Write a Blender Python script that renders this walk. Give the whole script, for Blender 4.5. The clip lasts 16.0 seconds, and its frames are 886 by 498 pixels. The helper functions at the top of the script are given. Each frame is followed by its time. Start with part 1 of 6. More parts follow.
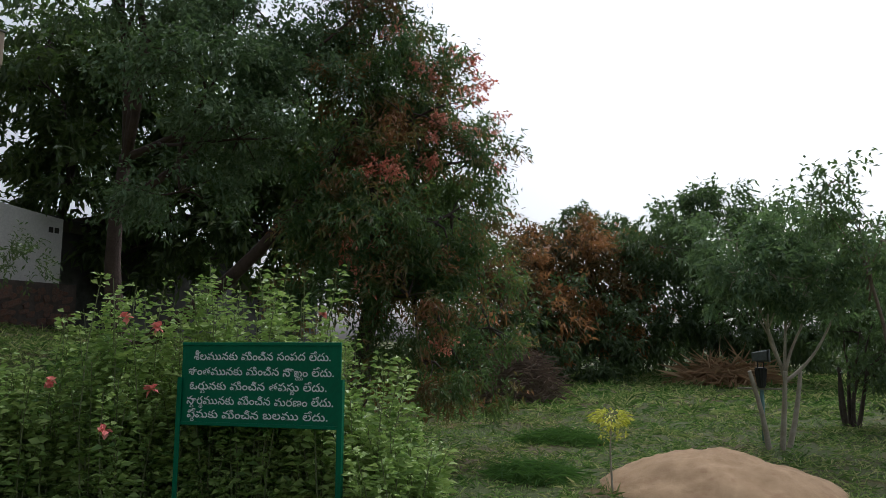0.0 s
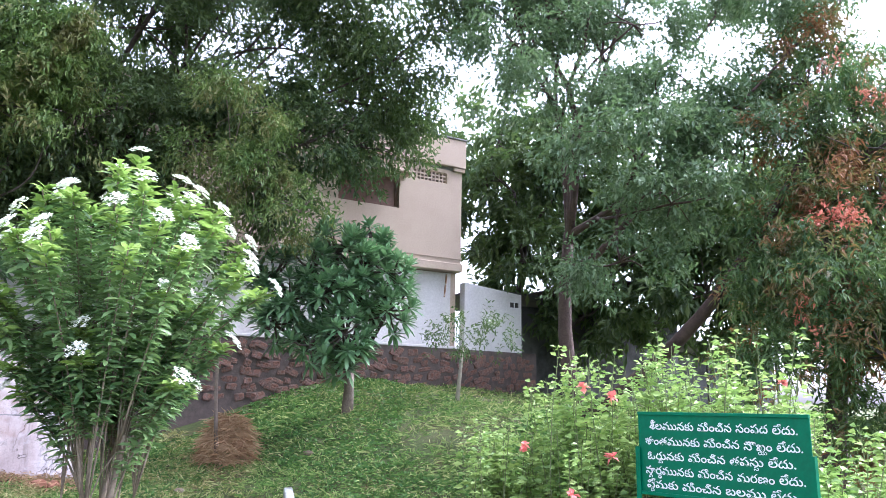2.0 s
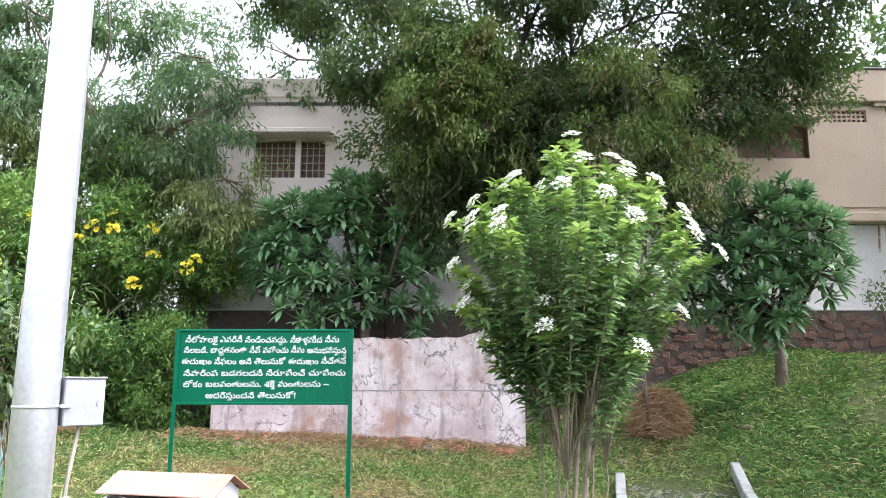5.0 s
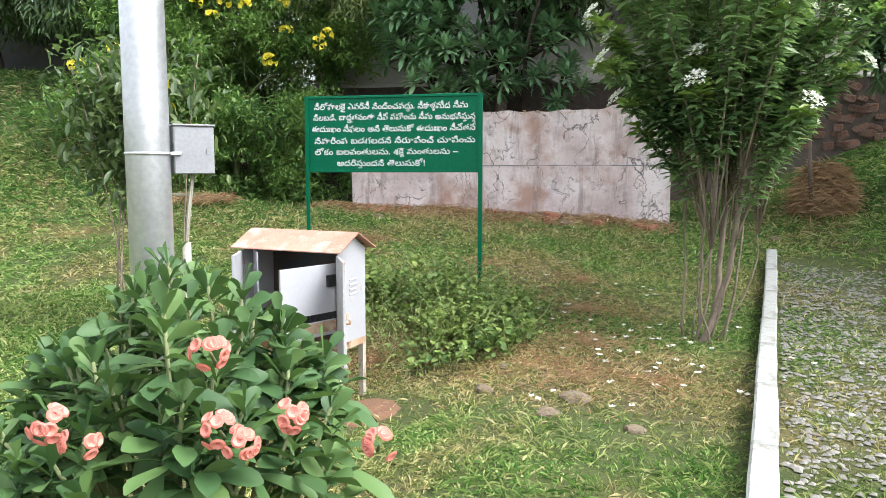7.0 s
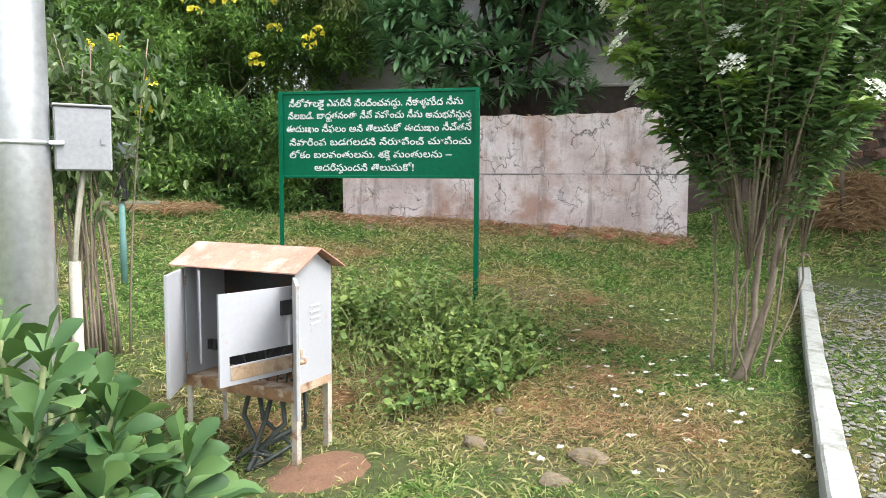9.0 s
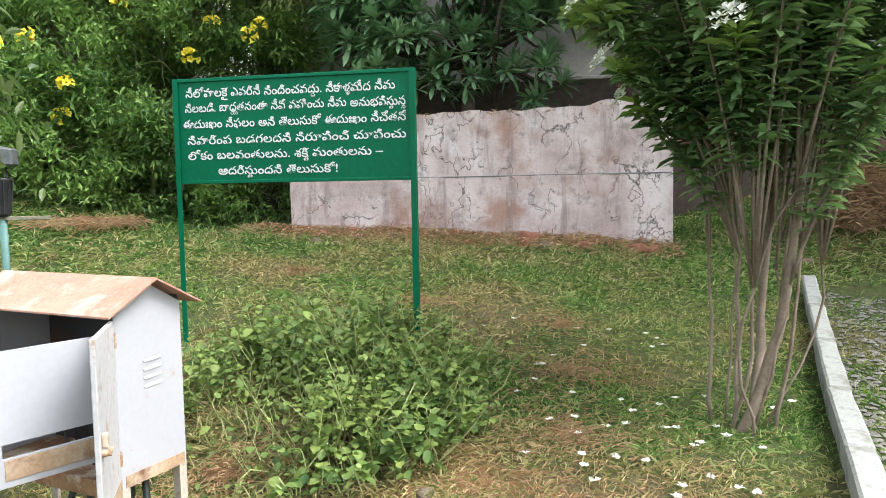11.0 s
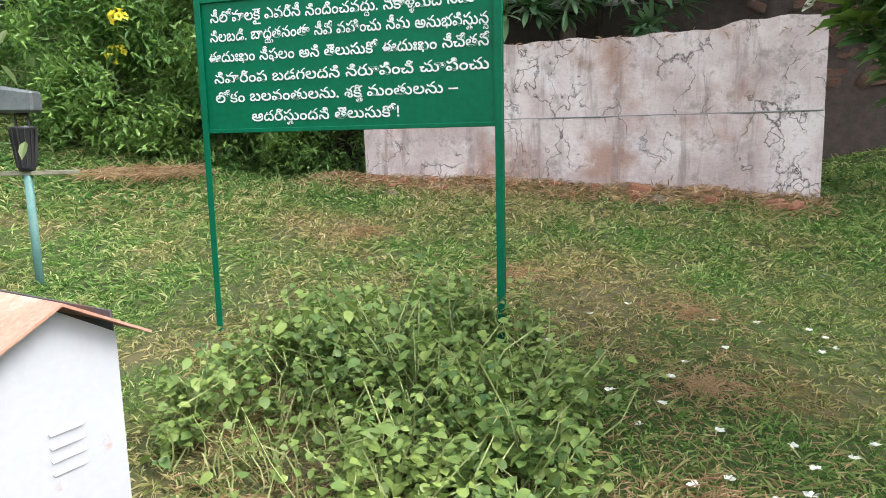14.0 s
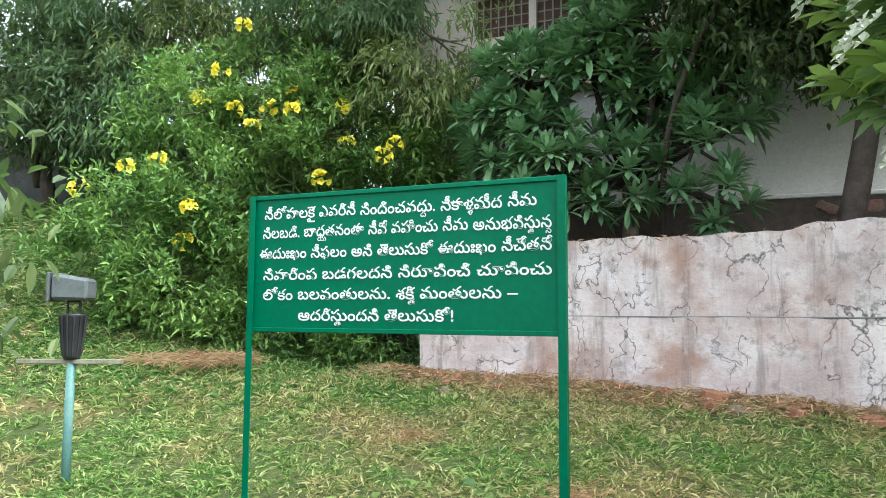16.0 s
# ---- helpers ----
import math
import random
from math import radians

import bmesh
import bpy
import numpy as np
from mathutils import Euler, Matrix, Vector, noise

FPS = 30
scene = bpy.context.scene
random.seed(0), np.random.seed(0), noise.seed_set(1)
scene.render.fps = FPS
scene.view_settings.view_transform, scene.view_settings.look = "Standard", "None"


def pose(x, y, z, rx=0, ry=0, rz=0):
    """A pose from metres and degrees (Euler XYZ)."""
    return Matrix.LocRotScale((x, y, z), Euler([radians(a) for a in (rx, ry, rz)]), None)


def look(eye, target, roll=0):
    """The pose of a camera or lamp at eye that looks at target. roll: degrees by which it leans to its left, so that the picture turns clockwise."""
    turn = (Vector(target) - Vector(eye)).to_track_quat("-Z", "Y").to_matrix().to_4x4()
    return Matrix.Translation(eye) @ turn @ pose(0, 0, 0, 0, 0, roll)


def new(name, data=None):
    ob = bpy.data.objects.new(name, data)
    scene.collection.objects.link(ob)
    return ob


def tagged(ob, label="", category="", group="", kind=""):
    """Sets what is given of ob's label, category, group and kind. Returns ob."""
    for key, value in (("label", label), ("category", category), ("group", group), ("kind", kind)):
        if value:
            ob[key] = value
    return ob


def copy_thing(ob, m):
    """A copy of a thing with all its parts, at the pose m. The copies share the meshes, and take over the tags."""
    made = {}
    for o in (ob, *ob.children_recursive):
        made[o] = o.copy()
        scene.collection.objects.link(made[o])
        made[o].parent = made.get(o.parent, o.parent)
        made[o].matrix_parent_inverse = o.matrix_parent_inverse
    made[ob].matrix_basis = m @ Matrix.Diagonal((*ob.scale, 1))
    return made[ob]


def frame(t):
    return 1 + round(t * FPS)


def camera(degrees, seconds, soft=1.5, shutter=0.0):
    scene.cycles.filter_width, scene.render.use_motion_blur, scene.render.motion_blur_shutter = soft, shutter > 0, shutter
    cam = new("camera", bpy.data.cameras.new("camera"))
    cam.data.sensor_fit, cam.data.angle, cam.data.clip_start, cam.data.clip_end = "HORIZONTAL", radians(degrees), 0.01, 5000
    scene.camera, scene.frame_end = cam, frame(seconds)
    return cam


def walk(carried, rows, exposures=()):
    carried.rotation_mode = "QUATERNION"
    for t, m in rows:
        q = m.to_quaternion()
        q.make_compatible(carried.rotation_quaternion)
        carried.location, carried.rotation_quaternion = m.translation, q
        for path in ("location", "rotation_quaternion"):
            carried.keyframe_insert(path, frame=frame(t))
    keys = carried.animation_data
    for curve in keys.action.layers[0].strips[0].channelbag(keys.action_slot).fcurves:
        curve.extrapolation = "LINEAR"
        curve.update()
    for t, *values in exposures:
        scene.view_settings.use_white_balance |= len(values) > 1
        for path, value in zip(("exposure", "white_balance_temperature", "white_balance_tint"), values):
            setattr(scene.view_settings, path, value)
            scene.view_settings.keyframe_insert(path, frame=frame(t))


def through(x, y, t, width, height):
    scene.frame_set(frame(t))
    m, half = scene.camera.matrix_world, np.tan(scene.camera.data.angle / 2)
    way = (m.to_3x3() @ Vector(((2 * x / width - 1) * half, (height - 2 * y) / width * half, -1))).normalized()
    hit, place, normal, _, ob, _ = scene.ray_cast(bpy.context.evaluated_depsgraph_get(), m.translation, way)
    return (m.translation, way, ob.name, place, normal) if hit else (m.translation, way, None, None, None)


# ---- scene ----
import functools

cam = camera(61.9, 16.0, soft=0.5)
PATH = [
    (0, (0.329, 0.857, 1.25), (0.101, 2.826, 1.519), 0.2),
    (0.5, (0.347, 0.852, 1.28), (-0.185, 2.751, 1.613), 0.3),
    (1, (0.367, 0.879, 1.302), (-0.428, 2.67, 1.702), 0.6),
    (1.5, (0.361, 0.855, 1.307), (-0.643, 2.532, 1.729), 0.8),
    (2, (0.334, 0.771, 1.299), (-0.927, 2.265, 1.72), 1.0),
    (2.5, (0.313, 0.684, 1.323), (-1.059, 2.054, 1.813), 1.6),
    (3, (0.284, 0.616, 1.36), (-1.124, 1.882, 2.004), 2.1),
    (3.5, (0.275, 0.578, 1.379), (-1.21, 1.717, 2.085), 2.2),
    (4, (0.197, 0.504, 1.337), (-1.429, 1.496, 1.946), 1.8),
    (4.5, (0.09, 0.429, 1.264), (-1.647, 1.29, 1.755), 0.9),
    (5, (-0.069, 0.316, 1.21), (-1.908, 1.017, 1.568), -0.0),
    (5.2, (-0.108, 0.287, 1.188), (-1.97, 0.951, 1.492), -0.3),
    (7.3, (-0.552, 0.599, 0.999), (-2.512, 0.923, 0.768), -0.0),
    (7.5, (-0.617, 0.595, 1.013), (-2.58, 0.924, 0.813), -0.0),
    (8, (-0.898, 0.619, 0.984), (-2.843, 1.044, 0.793), -1.5),
    (8.5, (-1.172, 0.728, 0.965), (-3.126, 1.11, 0.772), -1.3),
    (9, (-1.421, 0.883, 0.947), (-3.386, 1.206, 0.767), 0.3),
    (9.2, (-1.524, 0.913, 0.934), (-3.483, 1.258, 0.729), 0.1),
    (11.3, (-2.728, 1.573, 0.902), (-4.691, 1.926, 0.747), -1.1),
    (11.5, (-2.807, 1.606, 0.903), (-4.771, 1.947, 0.737), -1.6),
    (12, (-3.132, 1.682, 0.887), (-5.124, 1.833, 0.786), 0.8),
    (12.5, (-3.385, 1.754, 0.852), (-5.375, 1.802, 0.664), -0.0),
    (13, (-3.695, 1.715, 0.863), (-5.671, 1.8, 0.556), -0.7),
    (13.5, (-3.82, 1.692, 0.957), (-5.773, 1.807, 0.523), -1.3),
    (14, (-3.932, 1.732, 0.963), (-5.906, 1.837, 0.647), -1.4),
    (14.5, (-4.158, 1.84, 0.968), (-6.154, 1.82, 0.823), -0.0),
    (15, (-4.259, 1.804, 1.05), (-6.259, 1.772, 1.077), 1.0),
    (15.5, (-4.306, 1.772, 1.067), (-6.298, 1.723, 1.230), 0.2),
    (16, (-4.318, 1.76, 1.084), (-6.309, 1.716, 1.263), 0.3),
]
walk(cam, [(t, look(eye, target, roll)) for t, eye, target, roll in PATH],
     [(0.0, -1.25, 5900, 13), (0.5, -0.65, 5900, 13), (1.0, 0.35, 5800, 15), (1.5, 0.95, 5600, 20), (2.0, 1.3, 5350, 25), (2.5, 1.5, 5350, 28), (3.0, 1.65, 5200, 34), (3.5, 1.6, 5350, 34), (4.0, 1.1, 5600, 27), (4.5, 0.9, 5750, 22), (5.0, 1.0, 5850, 18),
      (7.5, 0.45, 6150, 11), (9.0, 0.5, 6200, 10), (12.5, 0.5, 6150, 11), (14.5, 0.62, 6100, 11), (16.0, 0.8, 5850, 5)])

# ---- world, sun, exposure ----
world = bpy.data.worlds.new("world")
scene.world = world
world.use_nodes = True
wn = world.node_tree.nodes
wn.clear()
sky = wn.new("ShaderNodeTexSky")
sky.sky_type = "NISHITA"
sky.sun_disc = False
sky.sun_elevation = radians(54)
sky.sun_rotation = radians(28)
sky.dust_density = 6.0
sky.air_density = 1.2
sky.ozone_density = 0.6
pale = wn.new("ShaderNodeHueSaturation")
pale.inputs["Saturation"].default_value = 0.22
bg = wn.new("ShaderNodeBackground")
bg.inputs["Strength"].default_value = 0.40
wout = wn.new("ShaderNodeOutputWorld")
world.node_tree.links.new(sky.outputs[0], pale.inputs["Color"])
world.node_tree.links.new(pale.outputs[0], bg.inputs["Color"])
world.node_tree.links.new(bg.outputs[0], wout.inputs["Surface"])

sun_data = bpy.data.lights.new("sun", "SUN")
sun_data.energy = 1.1
sun_data.angle = radians(22)
sun_data.color = (1.0, 0.95, 0.87)
sun = new("sun", sun_data)
sun.matrix_world = look((0.42 * 40, 0.78 * 40, 1.2 * 40), (0, 0, 0))

RNG = np.random.default_rng(7)


# ---- material helpers ----
def material(name, rough=0.8, metal=0.0, spec=0.4):
    m = bpy.data.materials.new(name)
    m.use_nodes = True
    nt = m.node_tree
    b = nt.nodes["Principled BSDF"]
    b.inputs["Roughness"].default_value = rough
    b.inputs["Metallic"].default_value = metal
    b.inputs["Specular IOR Level"].default_value = spec
    return m, nt, b


def noise_node(nt, scale, detail=6.0, rough=0.6, coord="Object"):
    tc = nt.nodes.new("ShaderNodeTexCoord")
    n = nt.nodes.new("ShaderNodeTexNoise")
    n.inputs["Scale"].default_value = scale
    n.inputs["Detail"].default_value = detail
    n.inputs["Roughness"].default_value = rough
    nt.links.new(tc.outputs[coord], n.inputs["Vector"])
    return n.outputs["Fac"]


def ramp(nt, fac, stops):
    r = nt.nodes.new("ShaderNodeValToRGB")
    e = r.color_ramp.elements
    while len(e) < len(stops):
        e.new(0.5)
    for el, (p, c) in zip(e, stops):
        el.position = p
        el.color = (*c, 1.0) if len(c) == 3 else c
    nt.links.new(fac, r.inputs["Fac"])
    return r.outputs["Color"]


def mix(nt, fac, a, b, mode="MIX"):
    m = nt.nodes.new("ShaderNodeMix")
    m.data_type = "RGBA"
    m.blend_type = mode
    if isinstance(fac, (int, float)):
        m.inputs[0].default_value = fac
    else:
        nt.links.new(fac, m.inputs[0])
    for sock, v in ((m.inputs[6], a), (m.inputs[7], b)):
        if isinstance(v, tuple):
            sock.default_value = (*v, 1.0)
        else:
            nt.links.new(v, sock)
    return m.outputs[2]


def bump(nt, bsdf, height, strength=0.3, distance=0.01):
    b = nt.nodes.new("ShaderNodeBump")
    b.inputs["Strength"].default_value = strength
    b.inputs["Distance"].default_value = distance
    nt.links.new(height, b.inputs["Height"])
    nt.links.new(b.outputs[0], bsdf.inputs["Normal"])


def surface(name, dark, light, scale=3.0, rough=0.8, metal=0.0, grain=60.0, relief=0.3, depth=0.004, stain=None, stain_at=(0.55, 0.75), stain_scale=1.2, spec=0.4, speck=0.25):
    """A worn surface: two tones at one scale, stains at another, fine relief."""
    m, nt, b = material(name, rough, metal, spec)
    c = ramp(nt, noise_node(nt, scale), [(0.3, dark), (0.7, light)])
    fine = noise_node(nt, grain, 4.0)
    c = mix(nt, speck, c, ramp(nt, fine, [(0.3, tuple(v * 0.6 for v in dark)), (0.7, tuple(min(1, v * 1.25) for v in light))]), "MIX")
    if stain:
        f = ramp(nt, noise_node(nt, stain_scale, 8.0, 0.7), [(stain_at[0], (0, 0, 0)), (stain_at[1], (1, 1, 1))])
        c = mix(nt, f, c, stain)
    nt.links.new(c, b.inputs["Base Color"])
    bump(nt, b, fine, relief, depth)
    return m


def leaf_material(name, dark, mid, light, through=0.35, rough=0.45, patch=0.5, tip=None):
    """Leaves: colour by leaf and by patch of the crown, light passing through."""
    m, nt, b = material(name, rough, 0.0, 0.35)
    geo = nt.nodes.new("ShaderNodeNewGeometry")
    c = ramp(nt, geo.outputs["Random Per Island"], [(0.0, dark), (0.5, mid), (1.0, light)])
    n = noise_node(nt, patch, 3.0)
    c = mix(nt, ramp(nt, n, [(0.35, (0, 0, 0)), (0.7, (0.6, 0.6, 0.6))]), c, light)
    if tip:
        n2 = noise_node(nt, patch * 1.7, 4.0)
        c = mix(nt, ramp(nt, n2, [(0.50, (0, 0, 0)), (0.62, (0.9, 0.9, 0.9))]), c, tip)
    nt.links.new(c, b.inputs["Base Color"])
    tr = nt.nodes.new("ShaderNodeBsdfTranslucent")
    warm = mix(nt, 0.35, c, (0.20, 0.36, 0.05)) if mid[1] >= mid[0] else c
    nt.links.new(warm, tr.inputs["Color"])
    ms = nt.nodes.new("ShaderNodeMixShader")
    ms.inputs[0].default_value = through
    nt.links.new(b.outputs[0], ms.inputs[1])
    nt.links.new(tr.outputs[0], ms.inputs[2])
    nt.links.new(ms.outputs[0], nt.nodes["Material Output"].inputs["Surface"])
    return m


# ---- materials ----
M_bark = surface("bark_grey_brown", (0.10, 0.075, 0.055), (0.24, 0.19, 0.15), 4.0, 0.95, grain=35, relief=0.8, depth=0.02)
M_bark_dark = surface("bark_dark", (0.045, 0.035, 0.03), (0.12, 0.095, 0.08), 4.0, 0.95, grain=30, relief=0.8, depth=0.02)
M_bark_red = surface("bark_reddish", (0.045, 0.03, 0.024), (0.105, 0.07, 0.055), 4.0, 0.95, grain=30, relief=0.8, depth=0.02)
M_stem_pale = surface("stem_pale", (0.24, 0.21, 0.15), (0.42, 0.38, 0.30), 8.0, 0.9, grain=50, relief=0.5, depth=0.006)
M_cane = surface("cane_grey_brown", (0.12, 0.092, 0.065), (0.27, 0.22, 0.16), 7.0, 0.9, grain=45, relief=0.6, depth=0.008)
M_stem_weed = surface("stem_weed", (0.16, 0.20, 0.06), (0.32, 0.34, 0.14), 8.0, 0.7)
M_stem_green = surface("stem_green", (0.10, 0.13, 0.05), (0.2, 0.22, 0.1), 8.0, 0.8)
M_neem = leaf_material("leaf_neem", (0.038, 0.065, 0.034), (0.062, 0.105, 0.045), (0.13, 0.17, 0.06))
M_neem_young = leaf_material("leaf_neem_young", (0.05, 0.10, 0.03), (0.10, 0.175, 0.045), (0.19, 0.255, 0.07), patch=0.9, tip=(0.19, 0.17, 0.065))
M_blue = leaf_material("leaf_grey_green", (0.06, 0.115, 0.065), (0.115, 0.185, 0.095), (0.19, 0.27, 0.13))
M_olive = leaf_material("leaf_olive", (0.09, 0.13, 0.045), (0.18, 0.235, 0.08), (0.31, 0.35, 0.13))
M_rain = leaf_material("leaf_feathery", (0.05, 0.095, 0.05), (0.1, 0.165, 0.085), (0.19, 0.25, 0.14), patch=0.6)
M_flame = leaf_material("leaf_flame_tree", (0.03, 0.075, 0.035), (0.06, 0.125, 0.05), (0.13, 0.18, 0.06), patch=0.7, tip=(0.30, 0.10, 0.055))
M_flame_flower = leaf_material("flower_orange_red", (0.55, 0.11, 0.07), (0.68, 0.2, 0.12), (0.8, 0.4, 0.28), 0.3)
M_rust = leaf_material("leaf_rusty", (0.04, 0.06, 0.025), (0.1, 0.085, 0.035), (0.22, 0.12, 0.04), patch=0.25, tip=(0.46, 0.22, 0.08))
M_far = leaf_material("leaf_far", (0.035, 0.065, 0.035), (0.07, 0.11, 0.055), (0.12, 0.165, 0.075), patch=0.2)
M_plum = leaf_material("leaf_frangipani", (0.06, 0.15, 0.075), (0.155, 0.30, 0.145), (0.29, 0.46, 0.235), 0.22, 0.3)
M_pudica = leaf_material("leaf_spoon", (0.05, 0.12, 0.05), (0.125, 0.235, 0.092), (0.28, 0.39, 0.155), 0.42, 0.35, patch=0.8)
M_pudica_young = leaf_material("leaf_spoon_young", (0.14, 0.25, 0.05), (0.24, 0.37, 0.08), (0.38, 0.50, 0.14), 0.4, 0.35, patch=0.8)
M_white_flower = leaf_material("flower_white", (0.75, 0.75, 0.68), (0.85, 0.85, 0.78), (0.9, 0.9, 0.82), 0.25, 0.5)
M_tecoma = leaf_material("leaf_tecoma", (0.028, 0.085, 0.03), (0.09, 0.2, 0.05), (0.27, 0.41, 0.10), patch=0.9)
M_yellow_flower = leaf_material("flower_yellow", (0.85, 0.66, 0.02), (0.93, 0.78, 0.04), (0.97, 0.86, 0.12), 0.25)
M_hibiscus = leaf_material("leaf_hibiscus", (0.07, 0.15, 0.04), (0.2, 0.32, 0.08), (0.42, 0.53, 0.17), patch=1.2)
M_pink_flower = leaf_material("flower_pink", (0.55, 0.10, 0.09), (0.7, 0.2, 0.17), (0.8, 0.36, 0.3), 0.25)
M_milii = leaf_material("leaf_thorn_bush", (0.018, 0.055, 0.02), (0.045, 0.105, 0.035), (0.12, 0.20, 0.06), 0.2, 0.55, patch=2.0)
M_salmon = leaf_material("flower_salmon", (0.50, 0.10, 0.075), (0.60, 0.16, 0.12), (0.68, 0.27, 0.21), 0.2)
M_weed = leaf_material("leaf_weed", (0.04, 0.09, 0.025), (0.105, 0.185, 0.05), (0.25, 0.32, 0.08), 0.3, 0.5, patch=1.8)
M_cover = leaf_material("leaf_cover", (0.035, 0.1, 0.03), (0.07, 0.17, 0.04), (0.13, 0.25, 0.06), 0.25, 0.5, patch=1.0)
M_dry = leaf_material("dry_straw", (0.22, 0.12, 0.055), (0.38, 0.23, 0.12), (0.52, 0.38, 0.22), 0.15, 0.9, patch=2.0)
M_dead = leaf_material("dead_twigs", (0.09, 0.065, 0.05), (0.17, 0.125, 0.095), (0.27, 0.2, 0.155), 0.1, 0.9, patch=2.0)
M_yellow_leaf = leaf_material("leaf_yellow", (0.35, 0.38, 0.03), (0.55, 0.55, 0.05), (0.75, 0.72, 0.12), 0.3)


def grass_material(name, dry):
    m, nt, b = material(name, 0.6, 0.0, 0.25)
    geo = nt.nodes.new("ShaderNodeNewGeometry")
    green = ramp(nt, geo.outputs["Random Per Island"], [(0.0, (0.05, 0.13, 0.025)), (0.45, (0.14, 0.275, 0.06)), (0.78, (0.29, 0.42, 0.12)), (1.0, (0.5, 0.5, 0.22))])
    straw = ramp(nt, geo.outputs["Random Per Island"], [(0.0, (0.14, 0.20, 0.05)), (0.45, (0.34, 0.29, 0.12)), (0.8, (0.52, 0.43, 0.21)), (1.0, (0.64, 0.54, 0.33))])
    n = noise_node(nt, 0.55, 5.0, 0.65)
    c = mix(nt, ramp(nt, n, [(0.43, (0.05, 0.05, 0.05)), (0.56, (dry, dry, dry))]), green, straw)
    nt.links.new(c, b.inputs["Base Color"])
    tr = nt.nodes.new("ShaderNodeBsdfTranslucent")
    nt.links.new(c, tr.inputs["Color"])
    ms = nt.nodes.new("ShaderNodeMixShader")
    ms.inputs[0].default_value = 0.3
    nt.links.new(b.outputs[0], ms.inputs[1])
    nt.links.new(tr.outputs[0], ms.inputs[2])
    nt.links.new(ms.outputs[0], nt.nodes["Material Output"].inputs["Surface"])
    return m


M_grass = grass_material("grass_blade", 0.85)
M_lush = grass_material("grass_blade_lush", 0.25)


def ground_material():
    m, nt, b = material("ground_soil", 0.95, 0.0, 0.2)
    soil = ramp(nt, noise_node(nt, 9.0, 8.0, 0.7), [(0.3, (0.04, 0.031, 0.018)), (0.7, (0.17, 0.125, 0.07))])
    red = mix(nt, ramp(nt, noise_node(nt, 0.8, 6.0), [(0.55, (0, 0, 0)), (0.7, (1, 1, 1))]), soil, (0.25, 0.12, 0.06))
    green = ramp(nt, noise_node(nt, 14.0, 8.0, 0.75), [(0.3, (0.02, 0.04, 0.01)), (0.7, (0.09, 0.12, 0.035))])
    c = mix(nt, ramp(nt, noise_node(nt, 0.55, 5.0, 0.65), [(0.47, (0.88, 0.88, 0.88)), (0.66, (0.15, 0.15, 0.15))]), red, green)
    nt.links.new(c, b.inputs["Base Color"])
    bump(nt, b, noise_node(nt, 40.0, 6.0), 0.8, 0.03)
    return m


M_ground = ground_material()
M_sand = surface("sand", (0.31, 0.20, 0.105), (0.48, 0.33, 0.19), 5.0, 0.97, grain=90, relief=0.7, depth=0.02, stain=(0.28, 0.16, 0.09), stain_scale=3.0)
M_sign = surface("sign_green_enamel", (0.0, 0.10, 0.045), (0.0, 0.13, 0.062), 1.5, 0.5, spec=0.2, grain=25, relief=0.05, depth=0.002, stain=(0.01, 0.09, 0.04), stain_at=(0.6, 0.9))
M_letter = surface("letter_white_paint", (0.58, 0.63, 0.61), (0.74, 0.78, 0.76), 6.0, 0.5, relief=0.1, depth=0.001)
M_galv = surface("galvanised_steel", (0.55, 0.56, 0.58), (0.72, 0.73, 0.76), 1.8, 0.38, 0.75, grain=30, relief=0.08, depth=0.002)
M_greybox = surface("grey_painted_box", (0.235, 0.24, 0.25), (0.30, 0.305, 0.315), 3.0, 0.55, 0.0, relief=0.1, depth=0.002, stain=(0.34, 0.33, 0.31), stain_at=(0.62, 0.85))
M_cab = surface("cabinet_white_paint", (0.35, 0.355, 0.37), (0.375, 0.38, 0.395), 2.0, 0.45, 0.0, grain=40, speck=0.08, relief=0.05, depth=0.002, stain=(0.34, 0.21, 0.12), stain_at=(0.64, 0.74), stain_scale=5.5)
M_cab_rust = surface("rust_washed_paint", (0.30, 0.17, 0.08), (0.46, 0.38, 0.28), 5.0, 0.75, relief=0.3, depth=0.003, stain=(0.16, 0.075, 0.035), stain_at=(0.52, 0.68), stain_scale=6.0)
M_cab_in = surface("cabinet_inside", (0.16, 0.155, 0.15), (0.27, 0.26, 0.25), 3.0, 0.6, stain=(0.16, 0.085, 0.04), stain_at=(0.48, 0.66), stain_scale=4.0)
# near-black base carries the shade of the deep interior; the brown stain is rust
M_cab_back_shaded = surface("cabinet_back_shaded", (0.03, 0.032, 0.04), (0.08, 0.082, 0.09), 3.0, 0.6, stain=(0.10, 0.05, 0.025), stain_at=(0.5, 0.66), stain_scale=4.0)
M_leg = surface("flaking_cream_paint", (0.34, 0.30, 0.24), (0.46, 0.43, 0.36), 6.0, 0.7, relief=0.3, depth=0.003, stain=(0.20, 0.10, 0.05), stain_at=(0.5, 0.64), stain_scale=8.0)
M_rust_roof = surface("rusted_sheet", (0.33, 0.15, 0.10), (0.48, 0.28, 0.205), 3.0, 0.7, 0.0, relief=0.2, depth=0.003, stain=(0.52, 0.40, 0.34), stain_at=(0.5, 0.7), stain_scale=4.5)
M_cab_door = surface("chipped_door_paint", (0.36, 0.355, 0.36), (0.46, 0.455, 0.45), 3.0, 0.55, 0.0, grain=40, relief=0.25, depth=0.003, stain=(0.30, 0.20, 0.13), stain_at=(0.55, 0.68), stain_scale=11.0)
